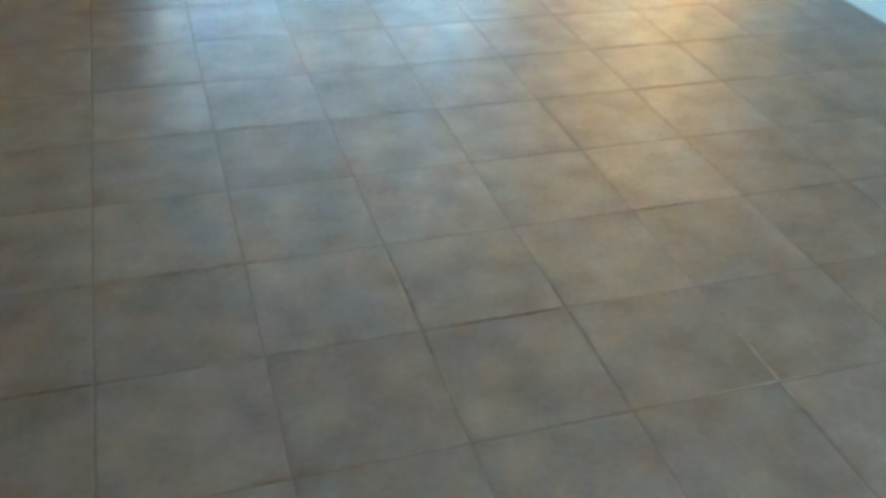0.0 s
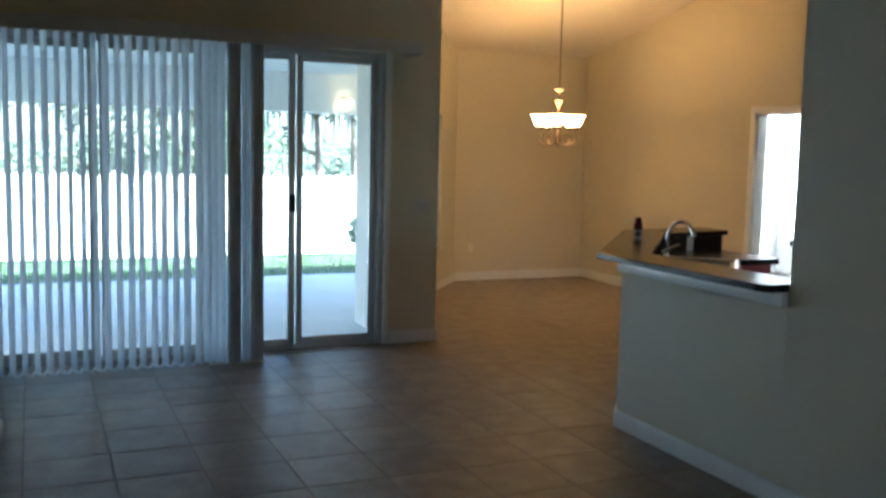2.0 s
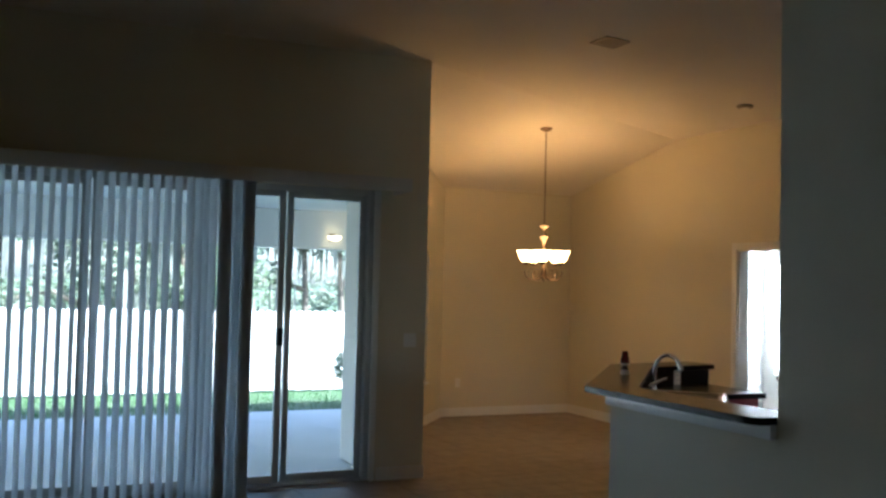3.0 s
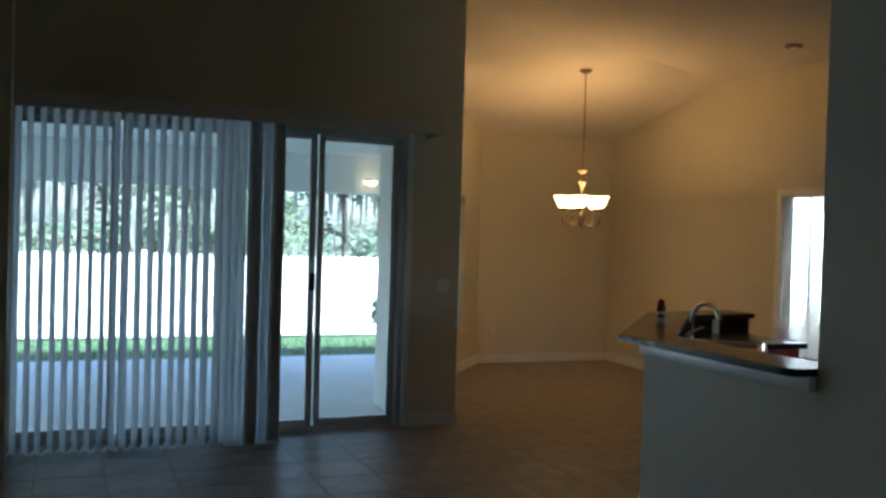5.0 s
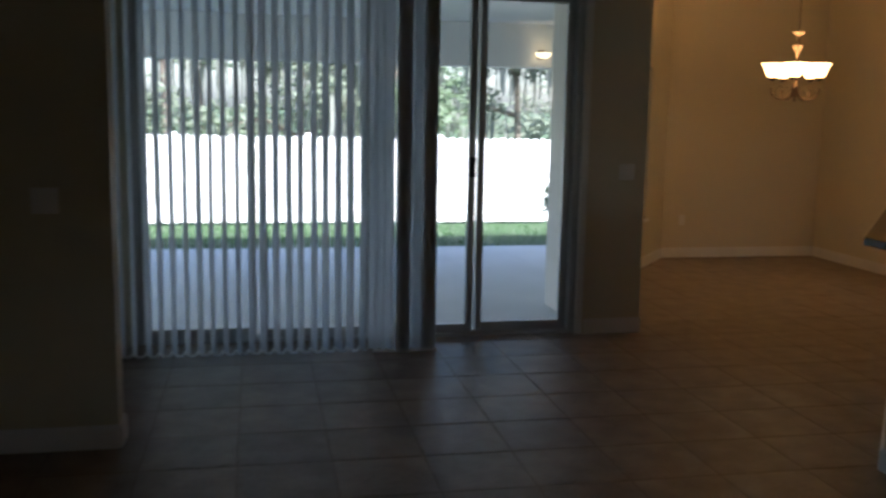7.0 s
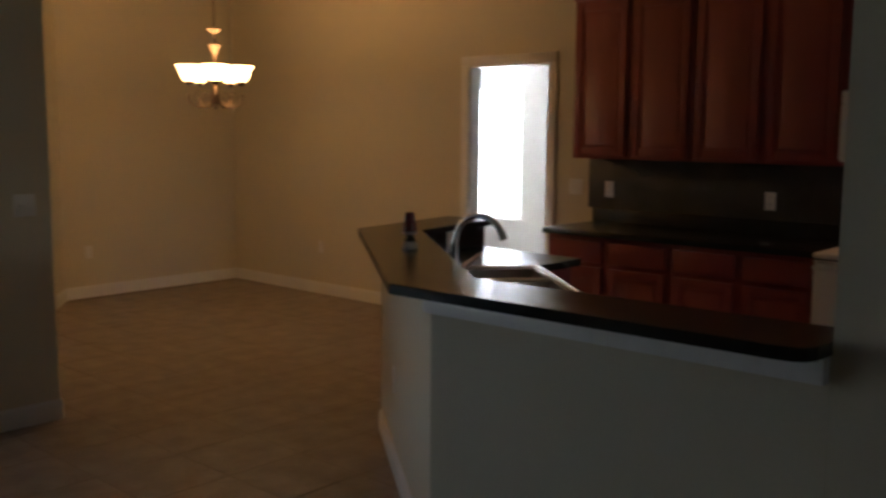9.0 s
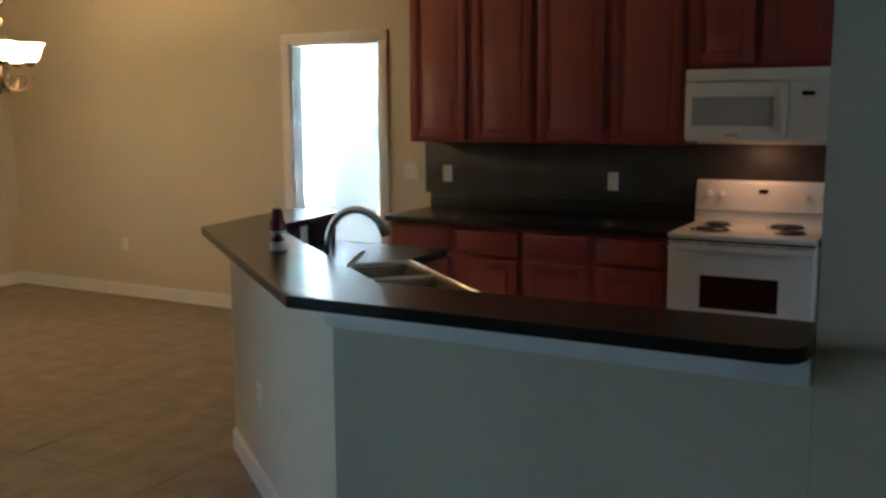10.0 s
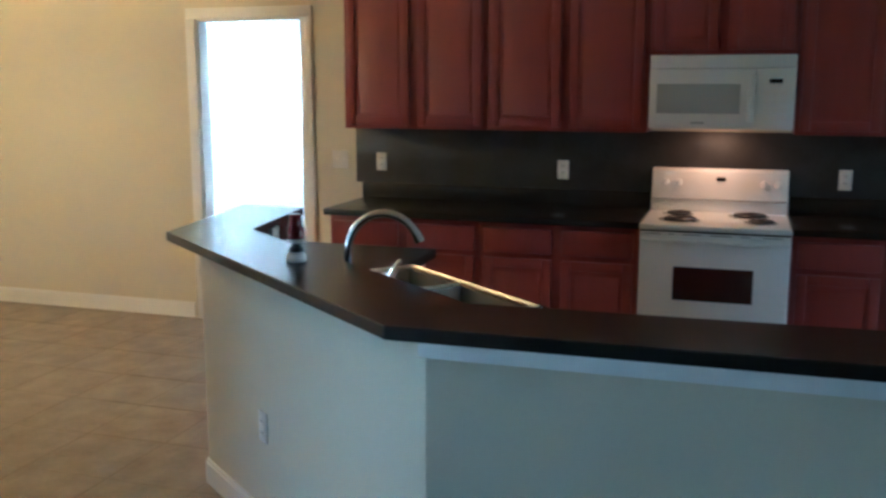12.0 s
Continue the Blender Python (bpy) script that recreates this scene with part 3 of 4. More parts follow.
def sink_counter():
    t = thing("sink_counter", (0.9, 2.4, 0), "black laminate sink counter behind the bar on cherry cabinets", "counter")
    # slab with a hole for the sink, laid in four strips
    hole = [dn(2.11, -1.27), dn(2.91, -1.27), dn(2.91, -0.79), dn(2.11, -0.79)]
    bm = B()
    prism(bm, [(0.166, 0.895), (0.80, 0.895), (0.80, 2.06), (0.135, 2.165)], 0.876, 0.914)
    prism(bm, [(0.135, 2.165), (0.80, 2.06), hole[3], hole[0]], 0.876, 0.914)
    prism(bm, [(0.80, 2.06), dn(2.14, -0.735), hole[3]], 0.876, 0.914)
    prism(bm, [(0.135, 2.165), hole[0], hole[1], (1.08, 3.36)], 0.876, 0.914)
    prism(bm, [hole[3], dn(2.14, -0.735), (1.40, 2.765), hole[2]], 0.876, 0.914)
    prism(bm, [hole[2], (1.40, 2.765), (1.76, 2.765), (1.77, 3.46)], 0.876, 0.914)
    prism(bm, [hole[2], (1.77, 3.46), (1.08, 3.36), hole[1]], 0.876, 0.914)
    part("worktop", bm, M_BLACKTOP, t, smooth=False)
    bm = B()
    prism(bm, [(0.161, 0.895), (0.172, 0.895), (0.142, 2.16), (0.131, 2.165)], 0.914, 1.018)
    prism(bm, [(0.131, 2.166), (0.142, 2.16), (1.083, 3.355), (1.076, 3.364)], 0.914, 1.018)
    prism(bm, [(1.076, 3.364), (1.083, 3.352), (1.83, 3.47), (1.83, 3.484)], 0.60, 1.018)
    part("splashback", bm, M_BLACKTOP, t, smooth=False)
    bm = B()
    prism(bm, [(0.17, 0.905), (0.76, 0.905), (0.76, 2.05), dn(2.2, -0.80), (1.38, 2.80), (1.72, 2.80), (1.72, 3.44), (1.10, 3.34), (0.14, 2.14)], 0.10, 0.70)
    prism(bm, [(0.18, 0.905), (0.76, 0.905), (0.76, 1.5), (0.18, 1.5)], 0.70, 0.8755)
    prism(bm, [(1.42, 2.80), (1.72, 2.80), (1.72, 3.44), (1.30, 3.38)], 0.70, 0.8755)
    part("cabinet_body", bm, M_CHERRY, t, "cherry-stained cabinet body")
    return t


sink_counter()


def sink():
    s = thing("kitchen_sink", (*dn(2.51, -1.02), 0.914), "stainless steel double-bowl sink set in black laminate", "sink")
    bm = B()

    def q(d0, d1, n0, n1, z0, z1):
        prism(bm, [dn(d0, n0), dn(d1, n0), dn(d1, n1), dn(d0, n1)], z0, z1)

    q(2.09, 2.93, -1.29, -1.20, 0.9142, 0.920)
    q(2.09, 2.93, -0.81, -0.765, 0.9142, 0.920)
    q(2.09, 2.13, -1.20, -0.81, 0.9142, 0.920)
    q(2.89, 2.93, -1.20, -0.81, 0.9142, 0.920)
    q(2.515, 2.55, -1.20, -0.81, 0.9142, 0.918)
    loop = [dn(2.10, -1.28), dn(2.92, -1.28), dn(2.92, -0.775), dn(2.10, -0.775), dn(2.10, -1.28)]
    for a, b in zip(loop, loop[1:]):
        tube(bm, [(*a, 0.921), (*b, 0.921)], 0.007, 8)
    tube(bm, [(*dn(2.5325, -1.20), 0.918), (*dn(2.5325, -0.81), 0.918)], 0.012, 8)
    part("rim", bm, M_STEEL, s)
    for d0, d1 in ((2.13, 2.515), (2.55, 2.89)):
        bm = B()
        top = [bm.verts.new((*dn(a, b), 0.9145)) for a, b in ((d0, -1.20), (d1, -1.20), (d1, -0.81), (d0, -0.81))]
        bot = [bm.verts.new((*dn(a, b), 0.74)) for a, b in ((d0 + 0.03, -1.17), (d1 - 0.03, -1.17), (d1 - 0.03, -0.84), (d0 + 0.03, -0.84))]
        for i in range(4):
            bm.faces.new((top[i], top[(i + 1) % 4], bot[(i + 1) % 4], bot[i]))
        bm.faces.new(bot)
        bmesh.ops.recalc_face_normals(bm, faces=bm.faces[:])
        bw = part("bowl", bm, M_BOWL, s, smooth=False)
        c = dn((d0 + d1) / 2, -1.0)
        part("drain", lathe(B(), [(0.04, 0.0), (0.042, 0.003), (0.02, 0.004)], c[0], c[1], 0.7405, 16), M_CHROME, bw)


sink()


def faucet():
    cx, cy = 0.765, 2.758
    f = thing("kitchen_faucet", (cx, cy, 0.92), "tall chrome gooseneck faucet with a side lever at the sink", "faucet")
    part("base", lathe(B(), [(0.028, 0), (0.028, 0.012), (0.020, 0.03), (0.018, 0.06)], cx, cy, 0.92, 20), M_CHROME, f)
    n = Vector((0.08, -1.0, 0)).normalized()
    pts = [(cx, cy, 0.96), (cx, cy, 1.04)]
    r, zc = 0.132, 1.068
    for k in range(0, 15):
        a = radians(180 - k * 11.5)
        p = Vector((cx, cy, zc)) + n * (r + r * math.cos(a)) + Vector((0, 0, r * math.sin(a) * 1.05))
        pts.append(p)
    bm = B()
    tube(bm, pts, [0.0145] * (len(pts) - 3) + [0.015, 0.018, 0.018], 12)
    part("spout", bm, M_CHROME, f)
    lx, ly = 0.565, 2.532
    bm = B()
    lathe(bm, [(0.024, 0), (0.022, 0.02), (0.018, 0.06), (0.019, 0.095), (0.008, 0.108)], lx, ly, 0.92, 16)
    part("lever_base", bm, M_CHROME, f)
    bm = B()
    tube(bm, [(lx, ly, 1.018), (lx + 0.05, ly + 0.005, 1.036), (lx + 0.10, ly + 0.01, 1.052), (lx + 0.135, ly + 0.012, 1.060)], [0.014, 0.011, 0.010, 0.008], 10)
    part("lever", bm, M_CHROME, f)


faucet()


def soap_bottle():
    cx, cy = 0.605, 2.875
    b = thing("soap_bottle", (cx, cy, 1.057), "small maroon soap bottle with a dark cap on the bar", "bottle")
    part("base", lathe(B(), [(0.031, 0), (0.034, 0.003), (0.033, 0.022), (0.026, 0.030), (0.018, 0.033)], cx, cy, 1.0575, 20), M_CLEAR, b, "cloudy clear plastic base")
    part("neck", lathe(B(), [(0.018, 0.033), (0.026, 0.036), (0.022, 0.046), (0.013, 0.052), (0.012, 0.058)], cx, cy, 1.0575, 20), M_DARK, b, "black plastic neck")
    part("bottle_body", lathe(B(), [(0.012, 0.058), (0.029, 0.066), (0.031, 0.080), (0.030, 0.108), (0.024, 0.122)], cx, cy, 1.0575, 20), M_MAROON, b, "maroon liquid in a clear bottle")
    part("shoulder", lathe(B(), [(0.031, 0.064), (0.0325, 0.068), (0.0325, 0.074), (0.031, 0.076)], cx, cy, 1.0575, 20), M_CLEAR, b, "pale plastic band")
    part("cap", lathe(B(), [(0.024, 0.122), (0.023, 0.128), (0.021, 0.150), (0.018, 0.158), (0.008, 0.160)], cx, cy, 1.0575, 20), M_MAROON, b, "dark maroon cap")


soap_bottle()
plate("outlet", (1.47, 3.409, 0.967), 9.2)
plate("outlet", (0.713, 3.076, 0.42), -128.3)
plate("outlet", (0.045, 0.217, 0.38), -90)


# ---- kitchen ----
def raised_door(bm, x, y0, y1, z0, z1):
    """A framed cabinet door facing -x, its face at x."""
    s = 0.052
    box(bm, x, x + 0.02, y0, y0 + s, z0, z1, 0.005)
    box(bm, x, x + 0.02, y1 - s, y1, z0, z1, 0.005)
    box(bm, x, x + 0.02, y0 + s, y1 - s, z0, z0 + s, 0.003)
    box(bm, x, x + 0.02, y0 + s, y1 - s, z1 - s, z1, 0.003)
    box(bm, x + 0.007, x + 0.018, y0 + s, y1 - s, z0 + s, z1 - s)
    r = bmesh.ops.create_cube(bm, size=1.0, matrix=Matrix.LocRotScale((x + 0.0105, (y0 + y1) / 2, (z0 + z1) / 2), None, (0.012, y1 - y0 - 2 * s - 0.016, z1 - z0 - 2 * s - 0.016)))
    front = [v for v in r["verts"] if v.co.x < x + 0.0105]
    for v in front:
        v.co.y += 0.010 if v.co.y < (y0 + y1) / 2 else -0.022
        v.co.z += 0.010 if v.co.z < (z0 + z1) / 2 else -0.022
    return bm


def wall_cabinet(y0, y1, z0, z1, doors, depth=0.30):
    x1 = XK - 0.001
    c = thing("wall_cabinet", (x1, (y0 + y1) / 2, z0), "cherry-stained wooden wall cabinet with raised-panel doors", "cabinet", "kitchen wall cabinets")
    xf = XK - depth
    part("body", box(B(), xf + 0.003, x1, y0 + 0.001, y1 - 0.001, z0, z1, 0.002), M_CHERRY, c)
    bm = B()
    w = (y1 - y0) / doors
    for k in range(doors):
        d = part("door", raised_door(B(), xf - 0.018, y0 + w * k + 0.026, y0 + w * (k + 1) - 0.026, z0 + 0.022, z1 - 0.022), M_CHERRY, c)
    box(bm, xf - 0.022, x1, y0, y1, z1, z1 + 0.035, 0.006)
    part("cornice", bm, M_CHERRY, c)
    return c


wall_cabinet(2.93, 3.835, 1.375, 2.44, 2)
wall_cabinet(2.0, 2.93, 1.375, 2.44, 2)
wall_cabinet(1.225, 2.0, 1.805, 2.44, 2)
wall_cabinet(0.33, 1.225, 1.375, 2.44, 2)
wall_cabinet(-0.57, 0.33, 1.375, 2.44, 2)


def base_cabinet(y0, y1, n):
    xf, x1 = 2.93, XK - 0.001
    c = thing("base_cabinet", (3.2, (y0 + y1) / 2, 0), "cherry-stained wooden base cabinet with drawers over doors", "cabinet", "kitchen base cabinets")
    part("body", box(B(), xf + 0.003, x1, y0 + 0.001, y1 - 0.001, 0.10, 0.874, 0.002), M_CHERRY, c)
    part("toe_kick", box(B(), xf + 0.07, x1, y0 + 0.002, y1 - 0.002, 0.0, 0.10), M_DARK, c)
    w = (y1 - y0) / n
    for k in range(n):
        a, b = y0 + w * k + 0.028, y0 + w * (k + 1) - 0.028
        part("drawer", box(B(), xf - 0.018, xf + 0.003, a, b, 0.705, 0.845, 0.006), M_CHERRY, c)
        part("door", raised_door(B(), xf - 0.018, a, b, 0.125, 0.675), M_CHERRY, c)
    return c


base_cabinet(2.885, 3.81, 2)
base_cabinet(1.99, 2.885, 2)
base_cabinet(0.30, 1.212, 2)
base_cabinet(-0.60, 0.30, 2)


def worktop(y0, y1):
    t = thing("kitchen_worktop", (3.2, (y0 + y1) / 2, 0.875), "black laminate kitchen worktop with an upstand", "counter")
    part("slab", box(B(), 2.895, XK - 0.001, y0, y1, 0.8755, 0.914, 0.006), M_BLACKTOP, t)
    part("upstand", box(B(), XK - 0.022, XK - 0.001, y0, y1, 0.914, 1.012, 0.004), M_BLACKTOP, t)


worktop(1.988, 3.84)
worktop(-0.62, 1.214)


def cooker():
    y0, y1, xf = 1.220, 1.982, 2.845
    c = thing("electric_range", (3.2, 1.59, 0), "white electric range with coil burners and a dark oven window tinted with a red reflection", "range")
    part("body", box(B(), xf + 0.03, XK - 0.03, y0, y1, 0.06, 0.8855, 0.006), M_APPL, c)
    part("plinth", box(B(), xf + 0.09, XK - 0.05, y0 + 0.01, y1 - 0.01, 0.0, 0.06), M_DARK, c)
    part("cooktop", box(B(), xf - 0.008, XK - 0.09, y0 - 0.002, y1 + 0.002, 0.886, 0.917, 0.011), M_APPL, c)
    # near-black strip drawn as the shade between cooktop and front rail
    part("cooktop_gap", box(B(), xf + 0.004, xf + 0.02, y0 + 0.004, y1 - 0.004, 0.876, 0.886), M_DARK, c, "dark strip for the shade in the gap under the cooktop")
    # sloping back panel
    bm = B()
    prof = [(XK - 0.115, 0.90), (XK - 0.085, 1.15), (XK - 0.06, 1.165), (XK - 0.025, 1.165), (XK - 0.025, 0.90)]
    a = [bm.verts.new((x, y0 + 0.004, z)) for x, z in prof]
    b = [bm.verts.new((x, y1 - 0.004, z)) for x, z in prof]
    bm.faces.new(a)
    bm.faces.new(b[::-1])
    for i in range(5):
        bm.faces.new((a[i], b[i], b[(i + 1) % 5], a[(i + 1) % 5]))
    bmesh.ops.recalc_face_normals(bm, faces=bm.faces[:])
    bmesh.ops.bevel(bm, geom=bm.edges[:], offset=0.006, segments=2, profile=0.5, affect="EDGES")
    panel = part("control_panel", bm, M_APPL, c)
    # grey line painted in for the shadow at the panel's lower lip
    part("vent_strip", box(B(), XK - 0.121, XK - 0.108, y0 + 0.01, y1 - 0.01, 0.985, 0.992), M_APPL2, panel)
    for yy in (1.90, 1.825, 1.355, 1.28):
        bm = B()
        m = Matrix.Translation((XK - 0.098, yy, 1.085)) @ Matrix.Rotation(radians(-83), 4, "Y")
        bmesh.ops.create_cone(bm, cap_ends=True, segments=16, radius1=0.021, radius2=0.017, depth=0.03, matrix=m)
        box(bm, XK - 0.128, XK - 0.112, yy - 0.004, yy + 0.004, 1.067, 1.103, 0.002)
        part("knob", bm, M_APPL, panel)
    part("clock", box(B(), XK - 0.100, XK - 0.088, 1.565, 1.615, 1.098, 1.118, 0.002), M_BLACK, panel, "black clock display")
    for yy, xx, r in ((1.79, 3.02, 0.098), (1.81, 3.26, 0.075), (1.37, 3.02, 0.075), (1.43, 3.26, 0.098)):
        p = part("burner_pan", lathe(B(), [(r + 0.012, 0.001), (r + 0.012, 0.005), (r, 0.004), (r * 0.5, -0.0005), (0.01, -0.0005)], xx, yy, 0.918, 28), M_CHROME, c)
        bm = B()
        turns = 4 if r > 0.08 else 3
        pts = []
        for k in range(turns * 16 + 1):
            a = 2 * math.pi * k / 16
            rr = 0.018 + (r - 0.022) * k / (turns * 16)
            pts.append((xx + rr * math.cos(a), yy + rr * math.sin(a), 0.929))
        tube(bm, pts, 0.0055, 6)
        part("coil", bm, M_COIL, p)
    dr = part("oven_door", box(B(), xf, xf + 0.03, y0 + 0.004, y1 - 0.004, 0.255, 0.855, 0.008), M_APPL, c)
    part("oven_window", box(B(), xf - 0.003, xf, 1.395, 1.800, 0.515, 0.695, 0.001), M_OVEN, dr, "dark oven window tinted with a red reflection")
    bm = B()
    box(bm, xf - 0.034, xf - 0.012, y0 + 0.006, y1 - 0.006, 0.826, 0.848, 0.009)
    for yy in (y0 + 0.04, y1 - 0.04):
        box(bm, xf - 0.016, xf, yy - 0.02, yy + 0.02, 0.829, 0.846, 0.003)
    part("handle", bm, M_APPL, dr)
    part("front_rail", box(B(), xf + 0.002, xf + 0.03, y0 + 0.004, y1 - 0.004, 0.857, 0.876, 0.003), M_APPL, c)
    for a, w in ((y0 + 0.04, 0.10), (y0 + 0.20, 0.05), (y0 + 0.29, 0.11), (y0 + 0.44, 0.10), (y0 + 0.58, 0.03), (y0 + 0.65, 0.08)):
        part("vent_slot", box(B(), xf - 0.001, xf + 0.004, a, a + w, 0.863, 0.869), M_APPL2, c)
    part("storage_drawer", box(B(), xf, xf + 0.03, y0 + 0.004, y1 - 0.004, 0.075, 0.245, 0.008), M_APPL, c)


cooker()


def microwave():
    y0, y1, z0, z1, xf = 1.232, 1.988, 1.402, 1.800, 3.14
    m = thing("microwave", (3.3, 1.62, z0), "white over-the-range microwave with a grey door window", "microwave")
    part("case", box(B(), xf + 0.03, XK - 0.001, y0, y1, z0, z1, 0.006), M_APPL, m)
    d = part("door", box(B(), xf, xf + 0.03, 1.435, y1 - 0.002, z0 + 0.012, z1 - 0.075, 0.008), M_APPL, m)
    part("door_window", box(B(), xf - 0.003, xf, 1.51, 1.945, z0 + 0.085, z1 - 0.155, 0.001), M_APPL2, d, "grey see-through window")
    part("handle", box(B(), xf - 0.028, xf - 0.001, 1.445, 1.472, z0 + 0.045, z1 - 0.105, 0.010), M_APPL, d)
    part("control_panel", box(B(), xf, xf + 0.03, y0 + 0.002, 1.431, z0 + 0.012, z1 - 0.075, 0.006), M_APPL, m)
    part("display", box(B(), xf - 0.002, xf + 0.001, 1.30, 1.365, z1 - 0.15, z1 - 0.128), M_BLACK, m, "black clock display")
    for i in range(4):
        for k in range(3):
            part("key", box(B(), xf - 0.002, xf + 0.001, 1.275 + k * 0.042, 1.305 + k * 0.042, z0 + 0.05 + i * 0.045, z0 + 0.078 + i * 0.045, 0.0008), M_PLATE, m)
    part("badge", box(B(), xf - 0.0025, xf, 1.69, 1.76, z0 + 0.03, z0 + 0.04), M_APPL2, d, "small grey badge")
    g = part("vent_grille", box(B(), xf + 0.004, xf + 0.03, y0 + 0.002, y1 - 0.002, z1 - 0.070, z1 - 0.002, 0.005), M_APPL, m)
    for i in range(4):
        part("louvre", box(B(), xf, xf + 0.006, y0 + 0.02, y1 - 0.02, z1 - 0.062 + i * 0.014, z1 - 0.055 + i * 0.014, 0.001), M_APPL, g)


microwave()
for yy, zz in ((3.707, 1.15), (2.52, 1.13), (0.924, 1.115), (0.468, 1.105)):
    plate("outlet", (XK - 0.0095, yy, zz), -90)


# ---- lights and ceiling fittings ----
def chandelier():
    cx, cy = CHAN.x, CHAN.y
    zc = ceil_z(cx, cy)
    c = thing("chandelier", (cx, cy, zc), "five-light chandelier with lit frosted glass shades and scrolled arms", "chandelier")
    part("canopy", lathe(B(), [(0.065, 0.0), (0.068, -0.012), (0.05, -0.03), (0.015, -0.045)], cx, cy, zc + 0.008, 24), M_NICKEL, c)
    bm = B()
    z = zc - 0.04
    k = 0
    while z > 2.32:
        pts = []
        for i in range(13):
            a = 2 * math.pi * i / 12
            u, v = 0.008 * math.cos(a), 0.019 * math.sin(a)
            pts.append((cx + (u if k % 2 else 0), cy + (0 if k % 2 else u), z - 0.015 + v))
        tube(bm, pts, 0.0022, 5)
        z -= 0.032
        k += 1
    tube(bm, [(cx + 0.004, cy, zc - 0.04), (cx + 0.004, cy, 2.30)], 0.003, 6)
    part("chain", bm, M_NICKEL, c)
    part("crown", lathe(B(), [(0.006, 0.045), (0.014, 0.022), (0.030, 0.020), (0.056, 0.030), (0.058, 0.027), (0.030, 0.006), (0.014, -0.004), (0.011, -0.05)], cx, cy, 2.265, 20), M_BRUSHED, c, "pale brushed metal leaf cup")
    part("tulip_cup", lathe(B(), [(0.011, 0.05), (0.030, 0.010), (0.046, 0.018), (0.048, 0.014), (0.026, -0.030), (0.016, -0.055), (0.012, -0.085)], cx, cy, 2.165, 20), M_BRUSHED, c, "pale brushed metal tulip cup")
    part("column", lathe(B(), [(0.012, 0.38), (0.012, 0.30), (0.022, 0.26), (0.014, 0.22), (0.020, 0.12), (0.034, 0.07), (0.026, 0.03), (0.012, 0.0), (0.016, -0.02), (0.003, -0.035)], cx, cy, 1.735, 18), M_NICKEL, c)
    for i in range(5):
        a = radians(72 * i + 20)
        e = Vector((math.cos(a), math.sin(a), 0))
        o = Vector((cx, cy, 0))
        pts = []
        for k in range(17):
            u = radians(170 + k * (200 / 16))
            pts.append(o + e * (0.115 + 0.09 * math.cos(u)) + Vector((0, 0, 1.80 + 0.082 * math.sin(u))))
        arm = part("arm", tube(B(), pts, 0.0075, 8), M_NICKEL, c)
        sc = []
        for k in range(15):
            u = radians(-60 + k * 24)
            rr = 0.052 - 0.0025 * k
            sc.append(o + e * (0.12 + rr * math.cos(u)) + Vector((0, 0, 1.795 + rr * math.sin(u))))
        part("scroll", tube(B(), sc, 0.0032, 6), M_NICKEL, arm)
        s = o + e * 0.195
        part("cup", lathe(B(), [(0.012, -0.02), (0.034, 0.0), (0.036, 0.012), (0.02, 0.016)], s.x, s.y, 1.895, 18), M_NICKEL, arm)
        seg = 28
        prof = [(0.034, 0.0), (0.056, 0.026), (0.068, 0.064), (0.080, 0.098), (0.094, 0.115)]
        bm = B()
        rings = []
        for r, h in prof:
            ring = []
            for q in range(seg):
                t = 2 * math.pi * q / seg
                f = 1 + 0.06 * (h / 0.115) * math.cos(4 * t)
                ring.append(bm.verts.new((s.x + r * f * math.cos(t + a), s.y + r * f * math.sin(t + a), 1.907 + h)))
            rings.append(ring)
        for p, r2 in zip(rings, rings[1:]):
            for q in range(seg):
                bm.faces.new((p[q], p[(q + 1) % seg], r2[(q + 1) % seg], r2[q]))
        bm.faces.new(rings[0][::-1])
        sh = part("shade", bm, M_SHADE, c, "lit frosted glass shade")
        md = sh.modifiers.new("thickness", "SOLIDIFY")
        md.thickness, md.offset = 0.004, -1


chandelier()


M_VENT = mat("brown_grey_vent_metal", (0.26, 0.23, 0.19), 0.5, metal=0.2, var=0.1)


def air_vent():
    x, y = 0.835, 3.46
    z = ceil_z(x, y)
    v = thing("ceiling_vent", (x, y, z), "metal ceiling air vent with slats", "vent")
    bm = B()
    box(bm, x - 0.11, x + 0.11, y - 0.11, y - 0.085, z - 0.012, z - 0.0005)
    box(bm, x - 0.11, x + 0.11, y + 0.085, y + 0.11, z - 0.012, z - 0.0005)
    box(bm, x - 0.11, x - 0.085, y - 0.085, y + 0.085, z - 0.012, z - 0.0005)
    box(bm, x + 0.085, x + 0.11, y - 0.085, y + 0.085, z - 0.012, z - 0.0005)
    part("frame", bm, M_VENT, v)
    part("backing", box(B(), x - 0.085, x + 0.085, y - 0.085, y + 0.085, z - 0.004, z - 0.0005), M_DARK, v)
    for i in range(8):
        yy = y - 0.078 + i * 0.0215
        bm = B()
        prism(bm, [(x - 0.085, yy), (x + 0.085, yy), (x + 0.085, yy + 0.010), (x - 0.085, yy + 0.010)], z - 0.012, z - 0.006)
        part("slat", bm, M_VENT, v)
    v.matrix_basis = pose(x, y, z, 0, 3.7, 0)


air_vent()


